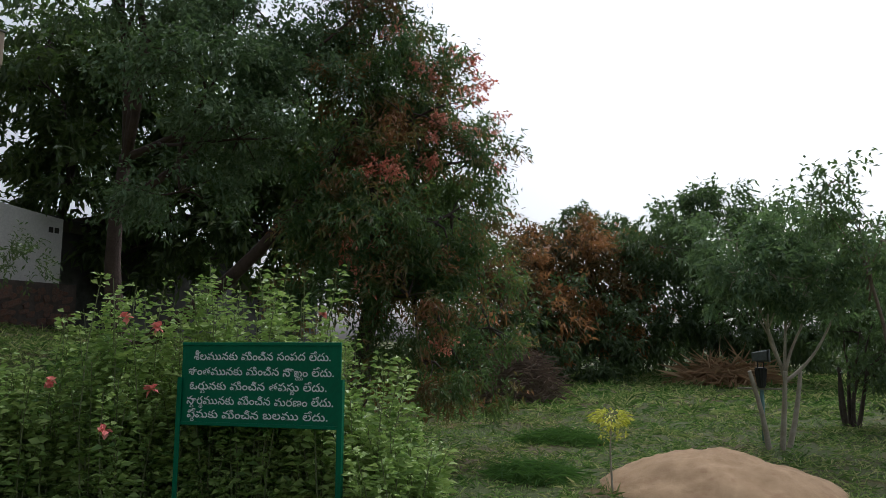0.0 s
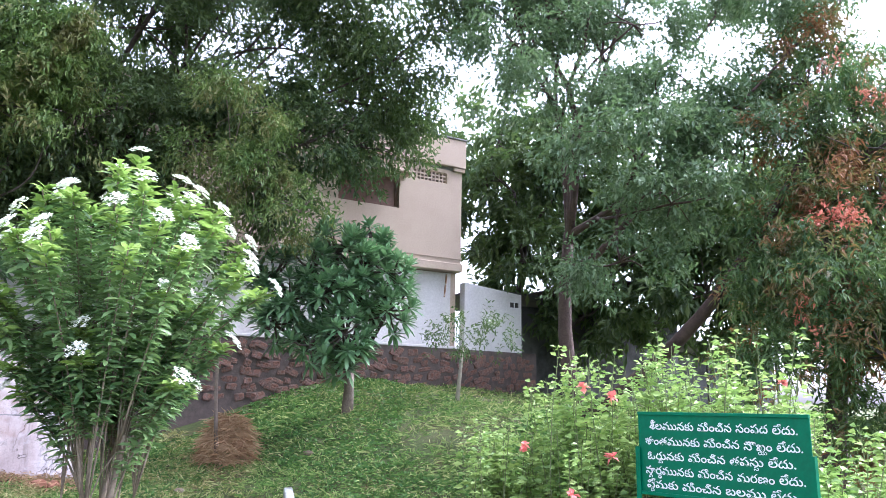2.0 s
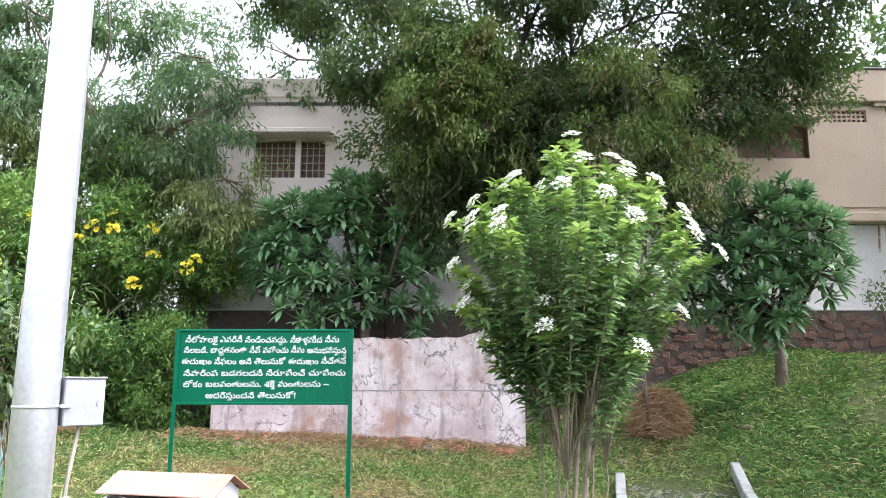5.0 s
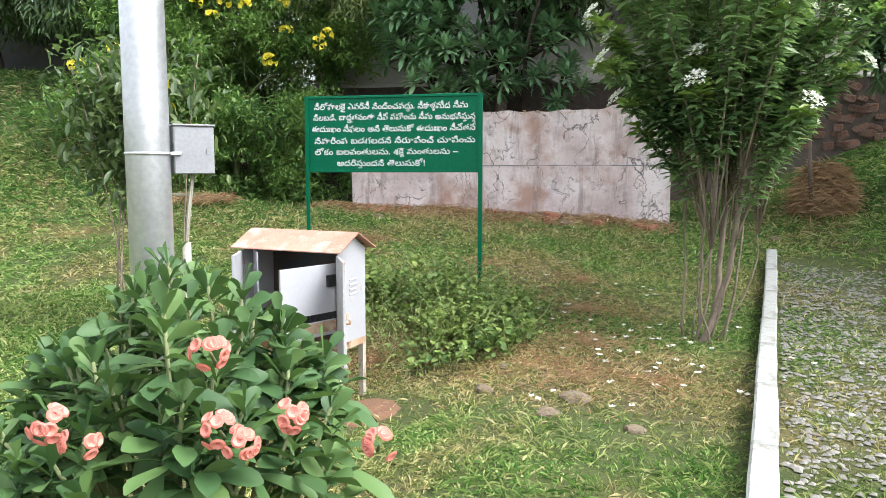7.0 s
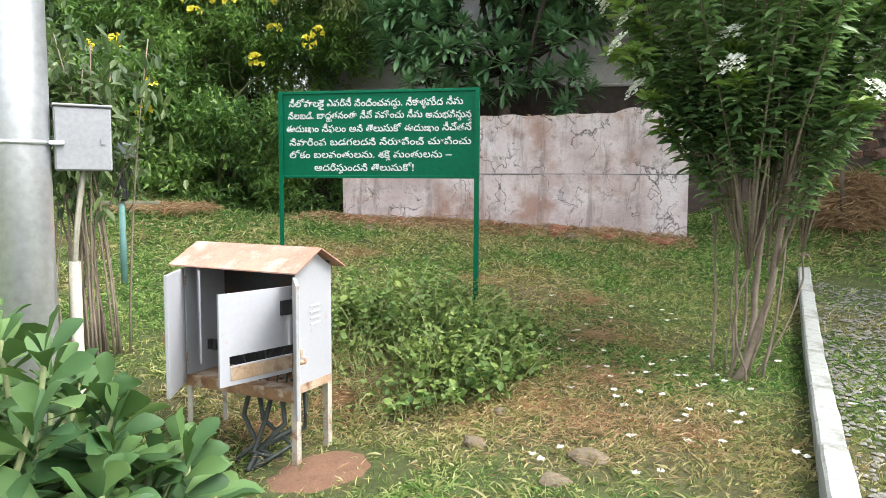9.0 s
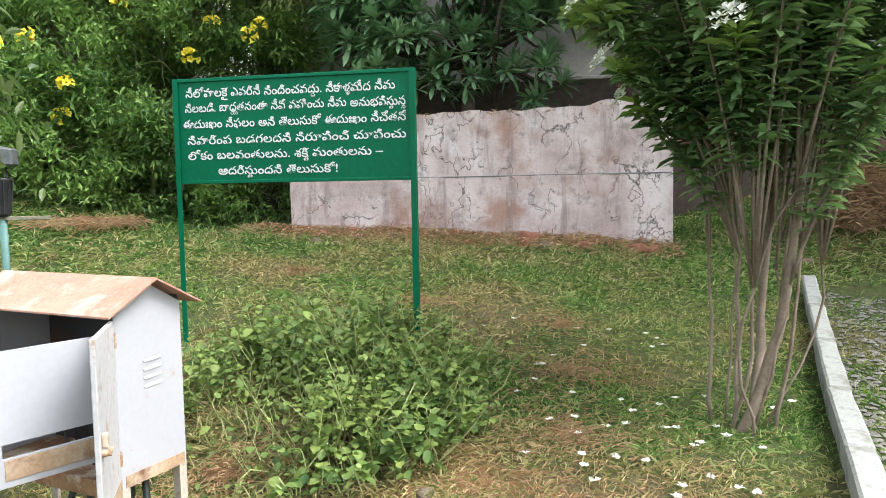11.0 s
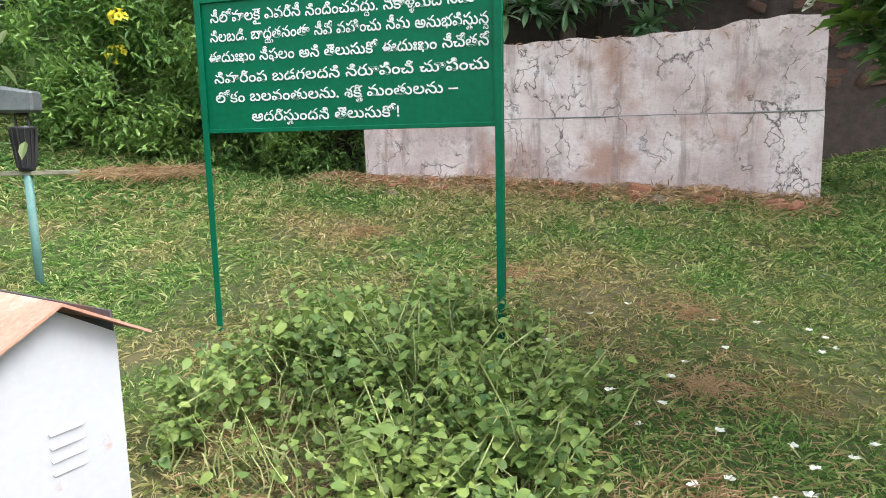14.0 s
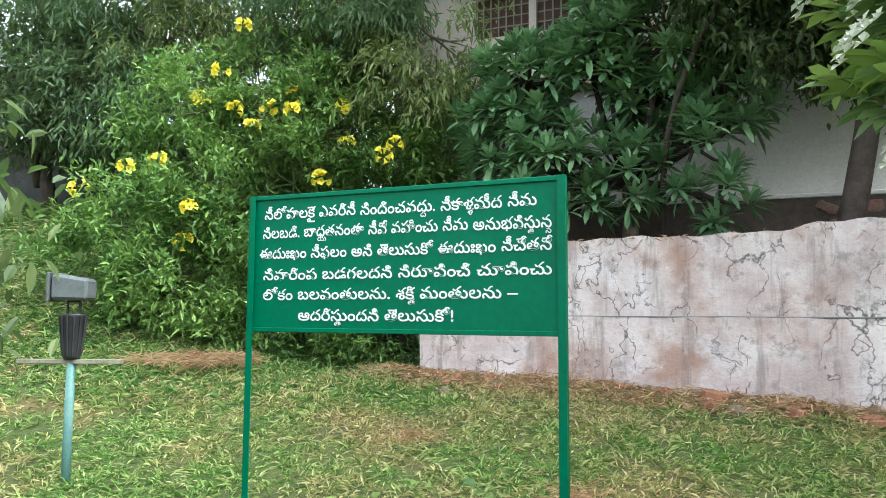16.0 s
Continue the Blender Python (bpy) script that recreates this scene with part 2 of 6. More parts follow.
M_rust_iron = surface("rusty_iron", (0.16, 0.075, 0.035), (0.36, 0.22, 0.12), 9.0, 0.85, 0.0, relief=0.5, depth=0.004, stain=(0.5, 0.42, 0.32), stain_at=(0.5, 0.62), stain_scale=7.0)
M_black = surface("black_plastic", (0.012, 0.012, 0.013), (0.03, 0.03, 0.032), 8.0, 0.5)
M_cable = surface("cable_sheath", (0.03, 0.04, 0.035), (0.06, 0.07, 0.06), 8.0, 0.55)
M_teal = surface("teal_paint", (0.055, 0.14, 0.125), (0.12, 0.23, 0.205), 6.0, 0.6, stain=(0.2, 0.17, 0.12), stain_at=(0.58, 0.72), stain_scale=6)
M_wood = surface("grey_wood", (0.13, 0.12, 0.08), (0.26, 0.25, 0.18), 6.0, 0.85)
M_lamp_grey = surface("lamp_grey", (0.06, 0.07, 0.07), (0.14, 0.155, 0.155), 6.0, 0.5, 0.3)
M_pvc = surface("pvc_pipe", (0.24, 0.225, 0.17), (0.36, 0.34, 0.27), 4.0, 0.5)
M_kerb = surface("kerb_whitewash", (0.27, 0.28, 0.255), (0.43, 0.44, 0.41), 5.0, 0.85, relief=0.6, depth=0.008, stain=(0.17, 0.17, 0.14), stain_at=(0.47, 0.66), stain_scale=5.0)
M_stone = surface("rubble_stone", (0.09, 0.055, 0.042), (0.21, 0.14, 0.11), 6.0, 0.9, relief=0.8, depth=0.02, stain=(0.22, 0.09, 0.055), stain_at=(0.5, 0.7))
M_mortar = surface("dark_mortar", (0.06, 0.05, 0.045), (0.13, 0.10, 0.085), 8.0, 0.95, relief=0.6, depth=0.01)
M_pebble = surface("pebble", (0.12, 0.113, 0.095), (0.26, 0.25, 0.22), 12.0, 0.85)
M_white_wall = surface("whitewashed_wall", (0.50, 0.48, 0.46), (0.63, 0.61, 0.59), 1.2, 0.9, grain=30, relief=0.2, depth=0.004, stain=(0.42, 0.40, 0.36), stain_at=(0.58, 0.8), stain_scale=1.6)
M_beige = surface("beige_plaster", (0.39, 0.305, 0.23), (0.48, 0.385, 0.30), 0.9, 0.9, grain=30, relief=0.15, depth=0.003, stain=(0.38, 0.31, 0.24), stain_at=(0.6, 0.85), stain_scale=1.0)
M_pink = surface("pale_pink_plaster", (0.72, 0.62, 0.56), (0.82, 0.73, 0.67), 0.9, 0.9, grain=30, relief=0.15, depth=0.003, stain=(0.5, 0.44, 0.4), stain_at=(0.62, 0.85))
M_grey_wall = surface("grey_cement", (0.15, 0.15, 0.145), (0.29, 0.285, 0.27), 1.4, 0.92, relief=0.4, depth=0.006, stain=(0.07, 0.07, 0.065), stain_at=(0.52, 0.72))
# dark weathered cement; on the sheds its darkness is shade put into the colour
M_old_shaded_wall = surface("weathered_shaded_cement", (0.05, 0.052, 0.05), (0.13, 0.13, 0.125), 1.4, 0.95, relief=0.4, depth=0.006, stain=(0.03, 0.032, 0.028), stain_at=(0.5, 0.7))
M_dark_sheet = surface("dark_roof_sheet", (0.035, 0.033, 0.035), (0.08, 0.075, 0.07), 4.0, 0.7)
M_brown_wood = surface("brown_window", (0.09, 0.045, 0.03), (0.17, 0.09, 0.06), 6.0, 0.6)
# near-black colour for the unlit depth behind openings
M_room_shade = surface("interior_shade", (0.02, 0.018, 0.016), (0.05, 0.045, 0.04), 2.0, 0.95)


def plaster_material():
    """Old limewash over cement: grey and pink patches, dark cracks, rust streak, dirt on the foot."""
    m, nt, b = material("limewashed_plaster", 0.92, 0.0, 0.25)
    c = ramp(nt, noise_node(nt, 1.6, 8.0, 0.65), [(0.30, (0.36, 0.29, 0.265)), (0.45, (0.55, 0.455, 0.43)), (0.62, (0.76, 0.69, 0.665))])
    c = mix(nt, ramp(nt, noise_node(nt, 3.2, 10.0, 0.75), [(0.52, (0, 0, 0)), (0.62, (0.8, 0.8, 0.8))]), c, (0.30, 0.245, 0.22))
    tc = nt.nodes.new("ShaderNodeTexCoord")
    warp = nt.nodes.new("ShaderNodeTexNoise")
    warp.inputs["Scale"].default_value = 2.5
    warp.inputs["Detail"].default_value = 6.0
    nt.links.new(tc.outputs["Object"], warp.inputs["Vector"])
    add = nt.nodes.new("ShaderNodeVectorMath")
    add.operation = "MULTIPLY_ADD"
    add.inputs[1].default_value = (0.85, 0.85, 0.85)
    nt.links.new(warp.outputs["Color"], add.inputs[0])
    nt.links.new(tc.outputs["Object"], add.inputs[2])
    vo = nt.nodes.new("ShaderNodeTexVoronoi")
    vo.feature = "DISTANCE_TO_EDGE"
    vo.inputs["Scale"].default_value = 1.9
    tall = nt.nodes.new("ShaderNodeMapping")
    tall.inputs["Scale"].default_value = (1.25, 1.25, 0.5)
    nt.links.new(add.outputs[0], tall.inputs["Vector"])
    nt.links.new(tall.outputs[0], vo.inputs["Vector"])
    crack = ramp(nt, vo.outputs["Distance"], [(0.0, (1, 1, 1)), (0.024, (0, 0, 0))])
    gate = ramp(nt, noise_node(nt, 1.7, 4.0), [(0.45, (0, 0, 0)), (0.52, (1, 1, 1))])
    crack = mix(nt, 1.0, crack, gate, "MULTIPLY")
    c = mix(nt, crack, c, (0.10, 0.085, 0.075))
    rust = ramp(nt, noise_node(nt, 1.0, 6.0), [(0.52, (0, 0, 0)), (0.64, (0.8, 0.8, 0.8))])
    c = mix(nt, rust, c, (0.38, 0.23, 0.17))
    mp = nt.nodes.new("ShaderNodeMapping")
    mp.inputs["Scale"].default_value = (5.5, 5.5, 0.7)
    nt.links.new(tc.outputs["Object"], mp.inputs["Vector"])
    run = nt.nodes.new("ShaderNodeTexNoise")
    run.inputs["Scale"].default_value = 1.0
    run.inputs["Detail"].default_value = 7.0
    run.inputs["Roughness"].default_value = 0.7
    nt.links.new(mp.outputs[0], run.inputs["Vector"])
    c = mix(nt, ramp(nt, run.outputs["Fac"], [(0.52, (0, 0, 0)), (0.66, (0.65, 0.65, 0.65))]), c, (0.24, 0.19, 0.17))
    c = mix(nt, ramp(nt, noise_node(nt, 2.3, 9.0, 0.7), [(0.54, (0, 0, 0)), (0.66, (0.6, 0.6, 0.6))]), c, (0.74, 0.70, 0.71))
    c = mix(nt, ramp(nt, noise_node(nt, 30.0, 6.0, 0.7), [(0.6, (0, 0, 0)), (0.72, (0.6, 0.6, 0.6))]), c, (0.2, 0.17, 0.155))
    nt.links.new(c, b.inputs["Base Color"])
    bump(nt, b, noise_node(nt, 18.0, 8.0, 0.7), 0.7, 0.015)
    return m


M_plaster = plaster_material()
M_field = surface("field_stone", (0.10, 0.08, 0.05), (0.23, 0.18, 0.12), 7.0, 0.95, relief=0.6, depth=0.01)
M_red_soil = surface("red_soil", (0.12, 0.062, 0.036), (0.21, 0.115, 0.068), 8.0, 0.97, relief=0.7, depth=0.015)


# ---- mesh helpers ----
def fast_mesh(name, verts, tris, mat, smooth=False):
    me = bpy.data.meshes.new(name)
    verts = np.asarray(verts, dtype=np.float32)
    tris = np.asarray(tris, dtype=np.int32)
    me.vertices.add(len(verts))
    me.vertices.foreach_set("co", verts.ravel())
    me.loops.add(tris.size)
    me.loops.foreach_set("vertex_index", tris.ravel())
    me.polygons.add(len(tris))
    me.polygons.foreach_set("loop_start", np.arange(0, tris.size, 3, dtype=np.int32))
    me.polygons.foreach_set("use_smooth", np.full(len(tris), smooth))
    me.update()
    me.validate()
    me.materials.append(mat)
    return me


class Soup:
    """Collects triangles of one part."""

    def __init__(self):
        self.v, self.f, self.n = [], [], 0

    def add(self, v, f):
        v = np.asarray(v, dtype=float).reshape(-1, 3)
        f = np.asarray(f, dtype=int).reshape(-1, 3)
        self.v.append(v)
        self.f.append(f + self.n)
        self.n += len(v)
        return self

    def tube(self, pts, radii, sides=7, cap=True):
        pts = np.asarray(pts, dtype=float)
        k = len(pts)
        radii = np.broadcast_to(np.asarray(radii, dtype=float), (k,))
        d = np.gradient(pts, axis=0)
        d /= np.linalg.norm(d, axis=1)[:, None] + 1e-9
        ref = np.array([0.31, 0.17, 1.0]) if abs(d[:, 2]).mean() < 0.8 else np.array([1.0, 0.2, 0.1])
        u = np.cross(d, ref)
        u /= np.linalg.norm(u, axis=1)[:, None] + 1e-9
        w = np.cross(d, u)
        a = np.linspace(0, 2 * math.pi, sides, endpoint=False)
        ring = pts[:, None] + radii[:, None, None] * (np.cos(a)[None, :, None] * u[:, None] + np.sin(a)[None, :, None] * w[:, None])
        i, j = np.meshgrid(np.arange(k - 1), np.arange(sides), indexing="ij")
        p, q = i * sides + j, i * sides + (j + 1) % sides
        f = np.concatenate([np.stack([p, q, q + sides], -1).reshape(-1, 3), np.stack([p, q + sides, p + sides], -1).reshape(-1, 3)])
        v = ring.reshape(-1, 3)
        if cap:
            v = np.concatenate([v, pts[:1], pts[-1:]])
            e = len(v)
            jj = np.arange(sides)
            f = np.concatenate([f, np.stack([np.full(sides, e - 2), (jj + 1) % sides, jj], -1),
                                np.stack([np.full(sides, e - 1), (k - 1) * sides + jj, (k - 1) * sides + (jj + 1) % sides], -1)])
        return self.add(v, f)

    def mesh(self, name, mat, smooth=False):
        return fast_mesh(name, np.concatenate(self.v), np.concatenate(self.f), mat, smooth)


def thing(name, label, category, at=(0, 0, 0), turn=0.0, group="", kind=""):
    ob = new(name)
    ob.empty_display_size = 0.1
    ob.matrix_world = pose(*at, 0, 0, turn)
    return tagged(ob, label, category, group, kind)


def put(name, me, parent=None, label=""):
    ob = new(name, me)
    if parent:
        ob.parent = parent
    return tagged(ob, label)


def put_each(name, soups, mat, parent, label="", smooth=False):
    for sp in soups:
        put(name, sp.mesh(name, mat, smooth), parent, label)


def part(name, bm, mat, parent=None, label="", smooth=False):
    me = bpy.data.meshes.new(name)
    bm.to_mesh(me)
    bm.free()
    me.materials.append(mat)
    if smooth:
        for p in me.polygons:
            p.use_smooth = True
    return put(name, me, parent, label)


def box(x0, x1, y0, y1, z0, z1, bevel=0.0, bm=None):
    own = bmesh.new()
    bmesh.ops.create_cube(own, size=1.0, matrix=Matrix.Translation(((x0 + x1) / 2, (y0 + y1) / 2, (z0 + z1) / 2)) @ Matrix.Diagonal((x1 - x0, y1 - y0, z1 - z0, 1)))
    if bevel:
        bmesh.ops.bevel(own, geom=own.edges[:], offset=bevel, segments=1, affect="EDGES")
    if bm is None:
        return own
    tmp = bpy.data.meshes.new("tmp")
    own.to_mesh(tmp)
    own.free()
    bm.from_mesh(tmp)
    bpy.data.meshes.remove(tmp)
    return bm


def holed_wall(x0, x1, z0, z1, y0, y1, holes):
    """A wall slab along x with rectangular openings (hx0, hx1, hz0, hz1) through it."""
    bm = bmesh.new()
    xs = sorted({x0, x1, *[h[0] for h in holes], *[h[1] for h in holes]})
    for a, b in zip(xs, xs[1:]):
        mid = (a + b) / 2
        cuts = sorted((h[2], h[3]) for h in holes if h[0] < mid < h[1])
        z = z0
        for c, d in cuts:
            if c > z:
                box(a, b, y0, y1, z, c, bm=bm)
            z = d
        if z1 > z:
            box(a, b, y0, y1, z, z1, bm=bm)
    bmesh.ops.remove_doubles(bm, verts=bm.verts[:], dist=0.0005)
    return bm


def unit(v):
    return v / (np.linalg.norm(v, axis=-1, keepdims=True) + 1e-9)


def leaves(soup, pos, axis, length, width, bend=0.25, rich=False, roll=None):
    """Leaf blades at pos, pointing along axis; rich ones are long, curved blades."""
    n = len(pos)
    axis = unit(axis)
    side = unit(np.cross(axis, np.array([0, 0, 1.0]) + RNG.normal(0, 0.45 if roll is None else roll, (n, 3))))
    nrm = np.cross(side, axis)
    L = np.broadcast_to(length, (n,))[:, None] * RNG.uniform(0.75, 1.25, (n, 1))
    W = np.broadcast_to(width, (n,))[:, None] * RNG.uniform(0.8, 1.2, (n, 1)) * 0.5
    down = np.array([0, 0, -1.0]) * L * bend
    if rich:
        p1 = pos + axis * L * 0.28 + down * 0.08
        p2 = pos + axis * L * 0.70 + down * 0.45
        tip = pos + axis * L + down
        v = np.stack([pos, p1 + side * W * 0.85 + nrm * W * 0.25, p1 - side * W * 0.85 + nrm * W * 0.25,
                      p2 + side * W * 0.92 + nrm * W * 0.3, p2 - side * W * 0.92 + nrm * W * 0.3, tip, p1, p2], 1)
        t = np.array([[0, 6, 1], [0, 2, 6], [1, 6, 7], [1, 7, 3], [6, 2, 4], [6, 4, 7], [3, 7, 5], [7, 4, 5]])
        k = 8
    else:
        mid = pos + axis * L * 0.5 + down * 0.3
        v = np.stack([pos, mid + side * W + nrm * W * 0.4, mid - side * W + nrm * W * 0.4, pos + axis * L + down], 1)
        t = np.array([[0, 2, 3], [0, 3, 1]])
        k = 4
    f = (t[None] + (np.arange(n) * k)[:, None, None]).reshape(-1, 3)
    soup.add(v.reshape(-1, 3), f)


def broad_leaves(soup, pos, axis, length, width, bend=0.3, roll=0.2):
    """Broad obovate leaves, folded along the midrib and curving over, with a rounded tip."""
    n = len(pos)
    axis = unit(axis)
    side = unit(np.cross(axis, np.array([0, 0, 1.0]) + RNG.normal(0, roll, (n, 3))))
    nrm = np.cross(side, axis)
    L = np.broadcast_to(length, (n,))[:, None] * RNG.uniform(0.8, 1.2, (n, 1))
    W = np.broadcast_to(width, (n,))[:, None] * RNG.uniform(0.85, 1.15, (n, 1)) * 0.5
    curl = bend * RNG.uniform(0.5, 1.6, (n, 1))
    rows = []
    for u, w in ((0.0, 0.12), (0.2, 0.36), (0.42, 0.7), (0.62, 0.95), (0.79, 1.0), (0.92, 0.72), (1.0, 0.18)):
        mid = pos + axis * L * u + np.array([0, 0, -1.0]) * L * curl * u * u
        wave = nrm * W * (0.32 + 0.10 * math.sin(u * 9.0))
        rows += [mid + side * W * w + wave * w, mid, mid - side * W * w + wave * w]
    v = np.stack(rows, 1)
    t = []
    for q in range(6):
        for s in (0, 1):
            a, b = q * 3 + s, q * 3 + s + 1
            t += [[a, b, b + 3], [a, b + 3, a + 3]]
    f = (np.array(t)[None] + (np.arange(n) * 21)[:, None, None]).reshape(-1, 3)
    soup.add(v.reshape(-1, 3), f)


def ball(n, r=1.0, hollow=0.35):
    d = unit(RNG.normal(size=(n, 3)))
    return d * (hollow + (1 - hollow) * RNG.random((n, 1)) ** 0.5) * r


def twigs_in(clumps, per_m3, squash=0.75, gap=0.0, freq=0.9):
    """Twig places and outward ways in the clumps (x, y, z, r); gap leaves holes in the crown."""
    P, O = [], []
    for x, y, z, r in clumps:
        n = int(per_m3 * r ** 2.4) + 3
        pads = ball(int(11 * r * r) + 5, 1.0, 0.45) * (1, 1, squash)
        b = pads[RNG.integers(0, len(pads), n)] + RNG.normal(0, 0.17 / math.sqrt(max(r, 0.5)), (n, 3)) * (1, 1, 0.5)
        P.append(b * r + (x, y, z))
        O.append(b)
    P, O = np.concatenate(P), np.concatenate(O)
    if gap:
        s = np.sin(P * freq * 2.1 + 1.3) + np.sin(P[:, [1, 2, 0]] * freq * 3.3 + 0.4) + np.sin(P[:, [2, 0, 1]] * freq * 1.4)
        keep = s.sum(1) > -6 + gap * 6
        P, O = P[keep], O[keep]
    return P, O


def spray(soup, P, O, per, length, width, reach=0.35, droop=0.3, bend=0.25, rich=False, spread=0.8):
    """Leaves in sprays along each twig."""
    n = len(P)
    way = unit(unit(O) + RNG.normal(0, 0.5, (n, 3)) + (0, 0, -droop))
    t = RNG.random((n, per, 1))
    pos = P[:, None] + way[:, None] * t * reach + RNG.normal(0, reach * 0.12, (n, per, 3))
    ax = way[:, None] * 0.6 + RNG.normal(0, spread, (n, per, 3)) + (0, 0, -droop * 0.5)
    leaves(soup, pos.reshape(-1, 3), ax.reshape(-1, 3), length, width, bend, rich)


def bent(a, b, n=6, sag=0.1, wob=0.06):
    a, b = np.asarray(a, float), np.asarray(b, float)
    t = np.linspace(0, 1, n)[:, None]
    L = np.linalg.norm(b - a)
    side = RNG.normal(0, 1, 3) * wob * L
    p = a + (b - a) * t + np.sin(t * math.pi) * (side + np.array([0, 0, sag * L]))
    return p


def tree(name, label, base, trunk_top, clumps, trunk_r, bark, leafmat, per_m3, per, length, width, gap=0.0, droop=0.3, reach=0.4,
         category="tree", extra=None, limbs=True, group="", limb_r=0.4, squash=0.75, trunks=1, twig_sticks=0.25):
    """A tree: tapered trunk with limbs to each clump of the crown, thin branches, leaves in sprays."""
    tr = thing(name, label, category, base, group=group)
    base = np.asarray(base, float)
    top = np.asarray(trunk_top, float)
    thin, crown, trunks_, limbs_ = Soup(), Soup(), [], []
    for k in range(trunks):
        off = np.zeros(3) if trunks == 1 else np.array([*(RNG.normal(0, 0.12, 2)), 0])
        p = bent(base * 0 + off + (0, 0, -0.15), top - base + off * 3, 8, 0.0, 0.05)
        trunks_.append(Soup().tube(p, np.linspace(trunk_r * 1.25, trunk_r * 0.75, 8) * (1 if trunks == 1 else 0.8), 9))
    C = np.array([c[:3] for c in clumps]) - base
    forks = [0]
    while len(forks) < min(5, len(C)):
        forks.append(int(np.argmax(np.min(np.linalg.norm(C[:, None] - C[forks][None], axis=2), axis=1))))
    near = np.argmin(np.linalg.norm(C[:, None] - C[forks][None], axis=2), axis=1)
    main = {}
    for k in range(len(forks)):
        s = (top - base) * RNG.uniform(0.8, 1.0)
        main[k] = bent(s, s + (C[near == k].mean(0) - s) * 0.62, 8, RNG.uniform(-0.02, 0.10), 0.10)
        if limbs:
            limbs_.append(Soup().tube(main[k], np.linspace(trunk_r * 0.62, trunk_r * 0.30, 8), 7))
    for (x, y, z, r), k in zip(clumps, near):
        c = np.array([x, y, z]) - base
        if limbs:
            p = bent(main[k][RNG.integers(4, 8)], c, 7, RNG.uniform(-0.06, 0.12), 0.10)
            limbs_.append(Soup().tube(p, np.linspace(trunk_r * limb_r * 0.62, trunk_r * 0.08 + 0.006, 7), 6))
        for q in range(5):
            e = c + ball(1, r, 0.5)[0] * (1, 1, squash)
            thin.tube(bent(c, e, 4, 0.05, 0.1), np.linspace(trunk_r * 0.11 + 0.006, 0.004, 4), 4, cap=False)
    P, O = twigs_in(clumps, per_m3, squash, gap)
    spray(crown, P - base, O, per, length, width, reach, droop)
    put_each("trunk" if trunks == 1 else "stem", trunks_, bark, tr, "", True)
    put_each("limb", limbs_, bark, tr, "", True)
    tagged(put("twig_mass", thin.mesh("twig_mass", bark, True), tr), kind="stuff")
    put("crown", crown.mesh("crown", leafmat), tr)
    return tr


# ---- ground ----
def step(a, b, v):
    t = np.clip((np.asarray(v, float) - a) / (b - a), 0, 1)
    return t * t * (3 - 2 * t)


def ground_z(x, y):
    x, y = np.asarray(x, float), np.asarray(y, float)
    west = 0.85 * step(-6.0, -14.5, x)
    gate = step(-2.0, -7.0, x)
    north = 1.7 * step(7.0, 13.0, y) * gate
    field = 0.75 * step(9.0, 34.0, y) * (1 - gate)
    dip = -0.22 * np.exp(-((x + 5.6) ** 2 + (y - 0.4) ** 2) / 1.5)
    south = -0.2 * step(1.0, -2.0, y) * (1 - step(-10.5, -13.0, x))
    bank = 2.8 * step(-12.0, -18.5, x) * step(0.5, -4.0, y)
    rough = 0.03 * np.sin(x * 1.9 + y * 0.7) * np.sin(y * 1.7 - x * 0.6) + 0.015 * np.sin(x * 4.7 + 1) * np.sin(y * 5.3)
    return -0.50 + west + north + field + dip + south + bank + rough


def axis_steps(lo, hi, fine_lo, fine_hi, fine, n):
    a = fine_lo - (np.geomspace(1, 1 + fine_lo - lo, n) - 1)[1:][::-1]
    b = np.arange(fine_lo, fine_hi, fine)
    c = fine_hi + (np.geomspace(1, 1 + hi - fine_hi, n) - 1)
    return np.concatenate([a, b, c])


gx, gy = axis_steps(-600, 600, -19, 6, 0.2, 26), axis_steps(-600, 900, -7, 18, 0.2, 26)
X, Y = np.meshgrid(gx, gy, indexing="ij")
Zg = ground_z(X, Y)
nx, ny = X.shape
i, j = np.meshgrid(np.arange(nx - 1), np.arange(ny - 1), indexing="ij")
a = (i * ny + j).ravel()
ground_mesh = fast_mesh("ground", np.stack([X.ravel(), Y.ravel(), Zg.ravel()], 1),
                        np.concatenate([np.stack([a, a + ny, a + ny + 1], 1), np.stack([a, a + ny + 1, a + 1], 1)]), M_ground, True)
tagged(put("ground", ground_mesh), "uneven grassy earth ground with bare reddish patches", "ground", kind="structure")


def on_ground(x, y, dz=0.0):
    return (x, y, float(ground_z(x, y)) + dz)


# ---- house along the far side ----
FACADE = Matrix(((0.3554, -0.9347, 0, -11.347), (0.9347, 0.3554, 0, 15.436), (0, 0, 1, 0), (0, 0, 0, 1)))


def at_facade(ob):
    ob.matrix_world = FACADE
    return ob


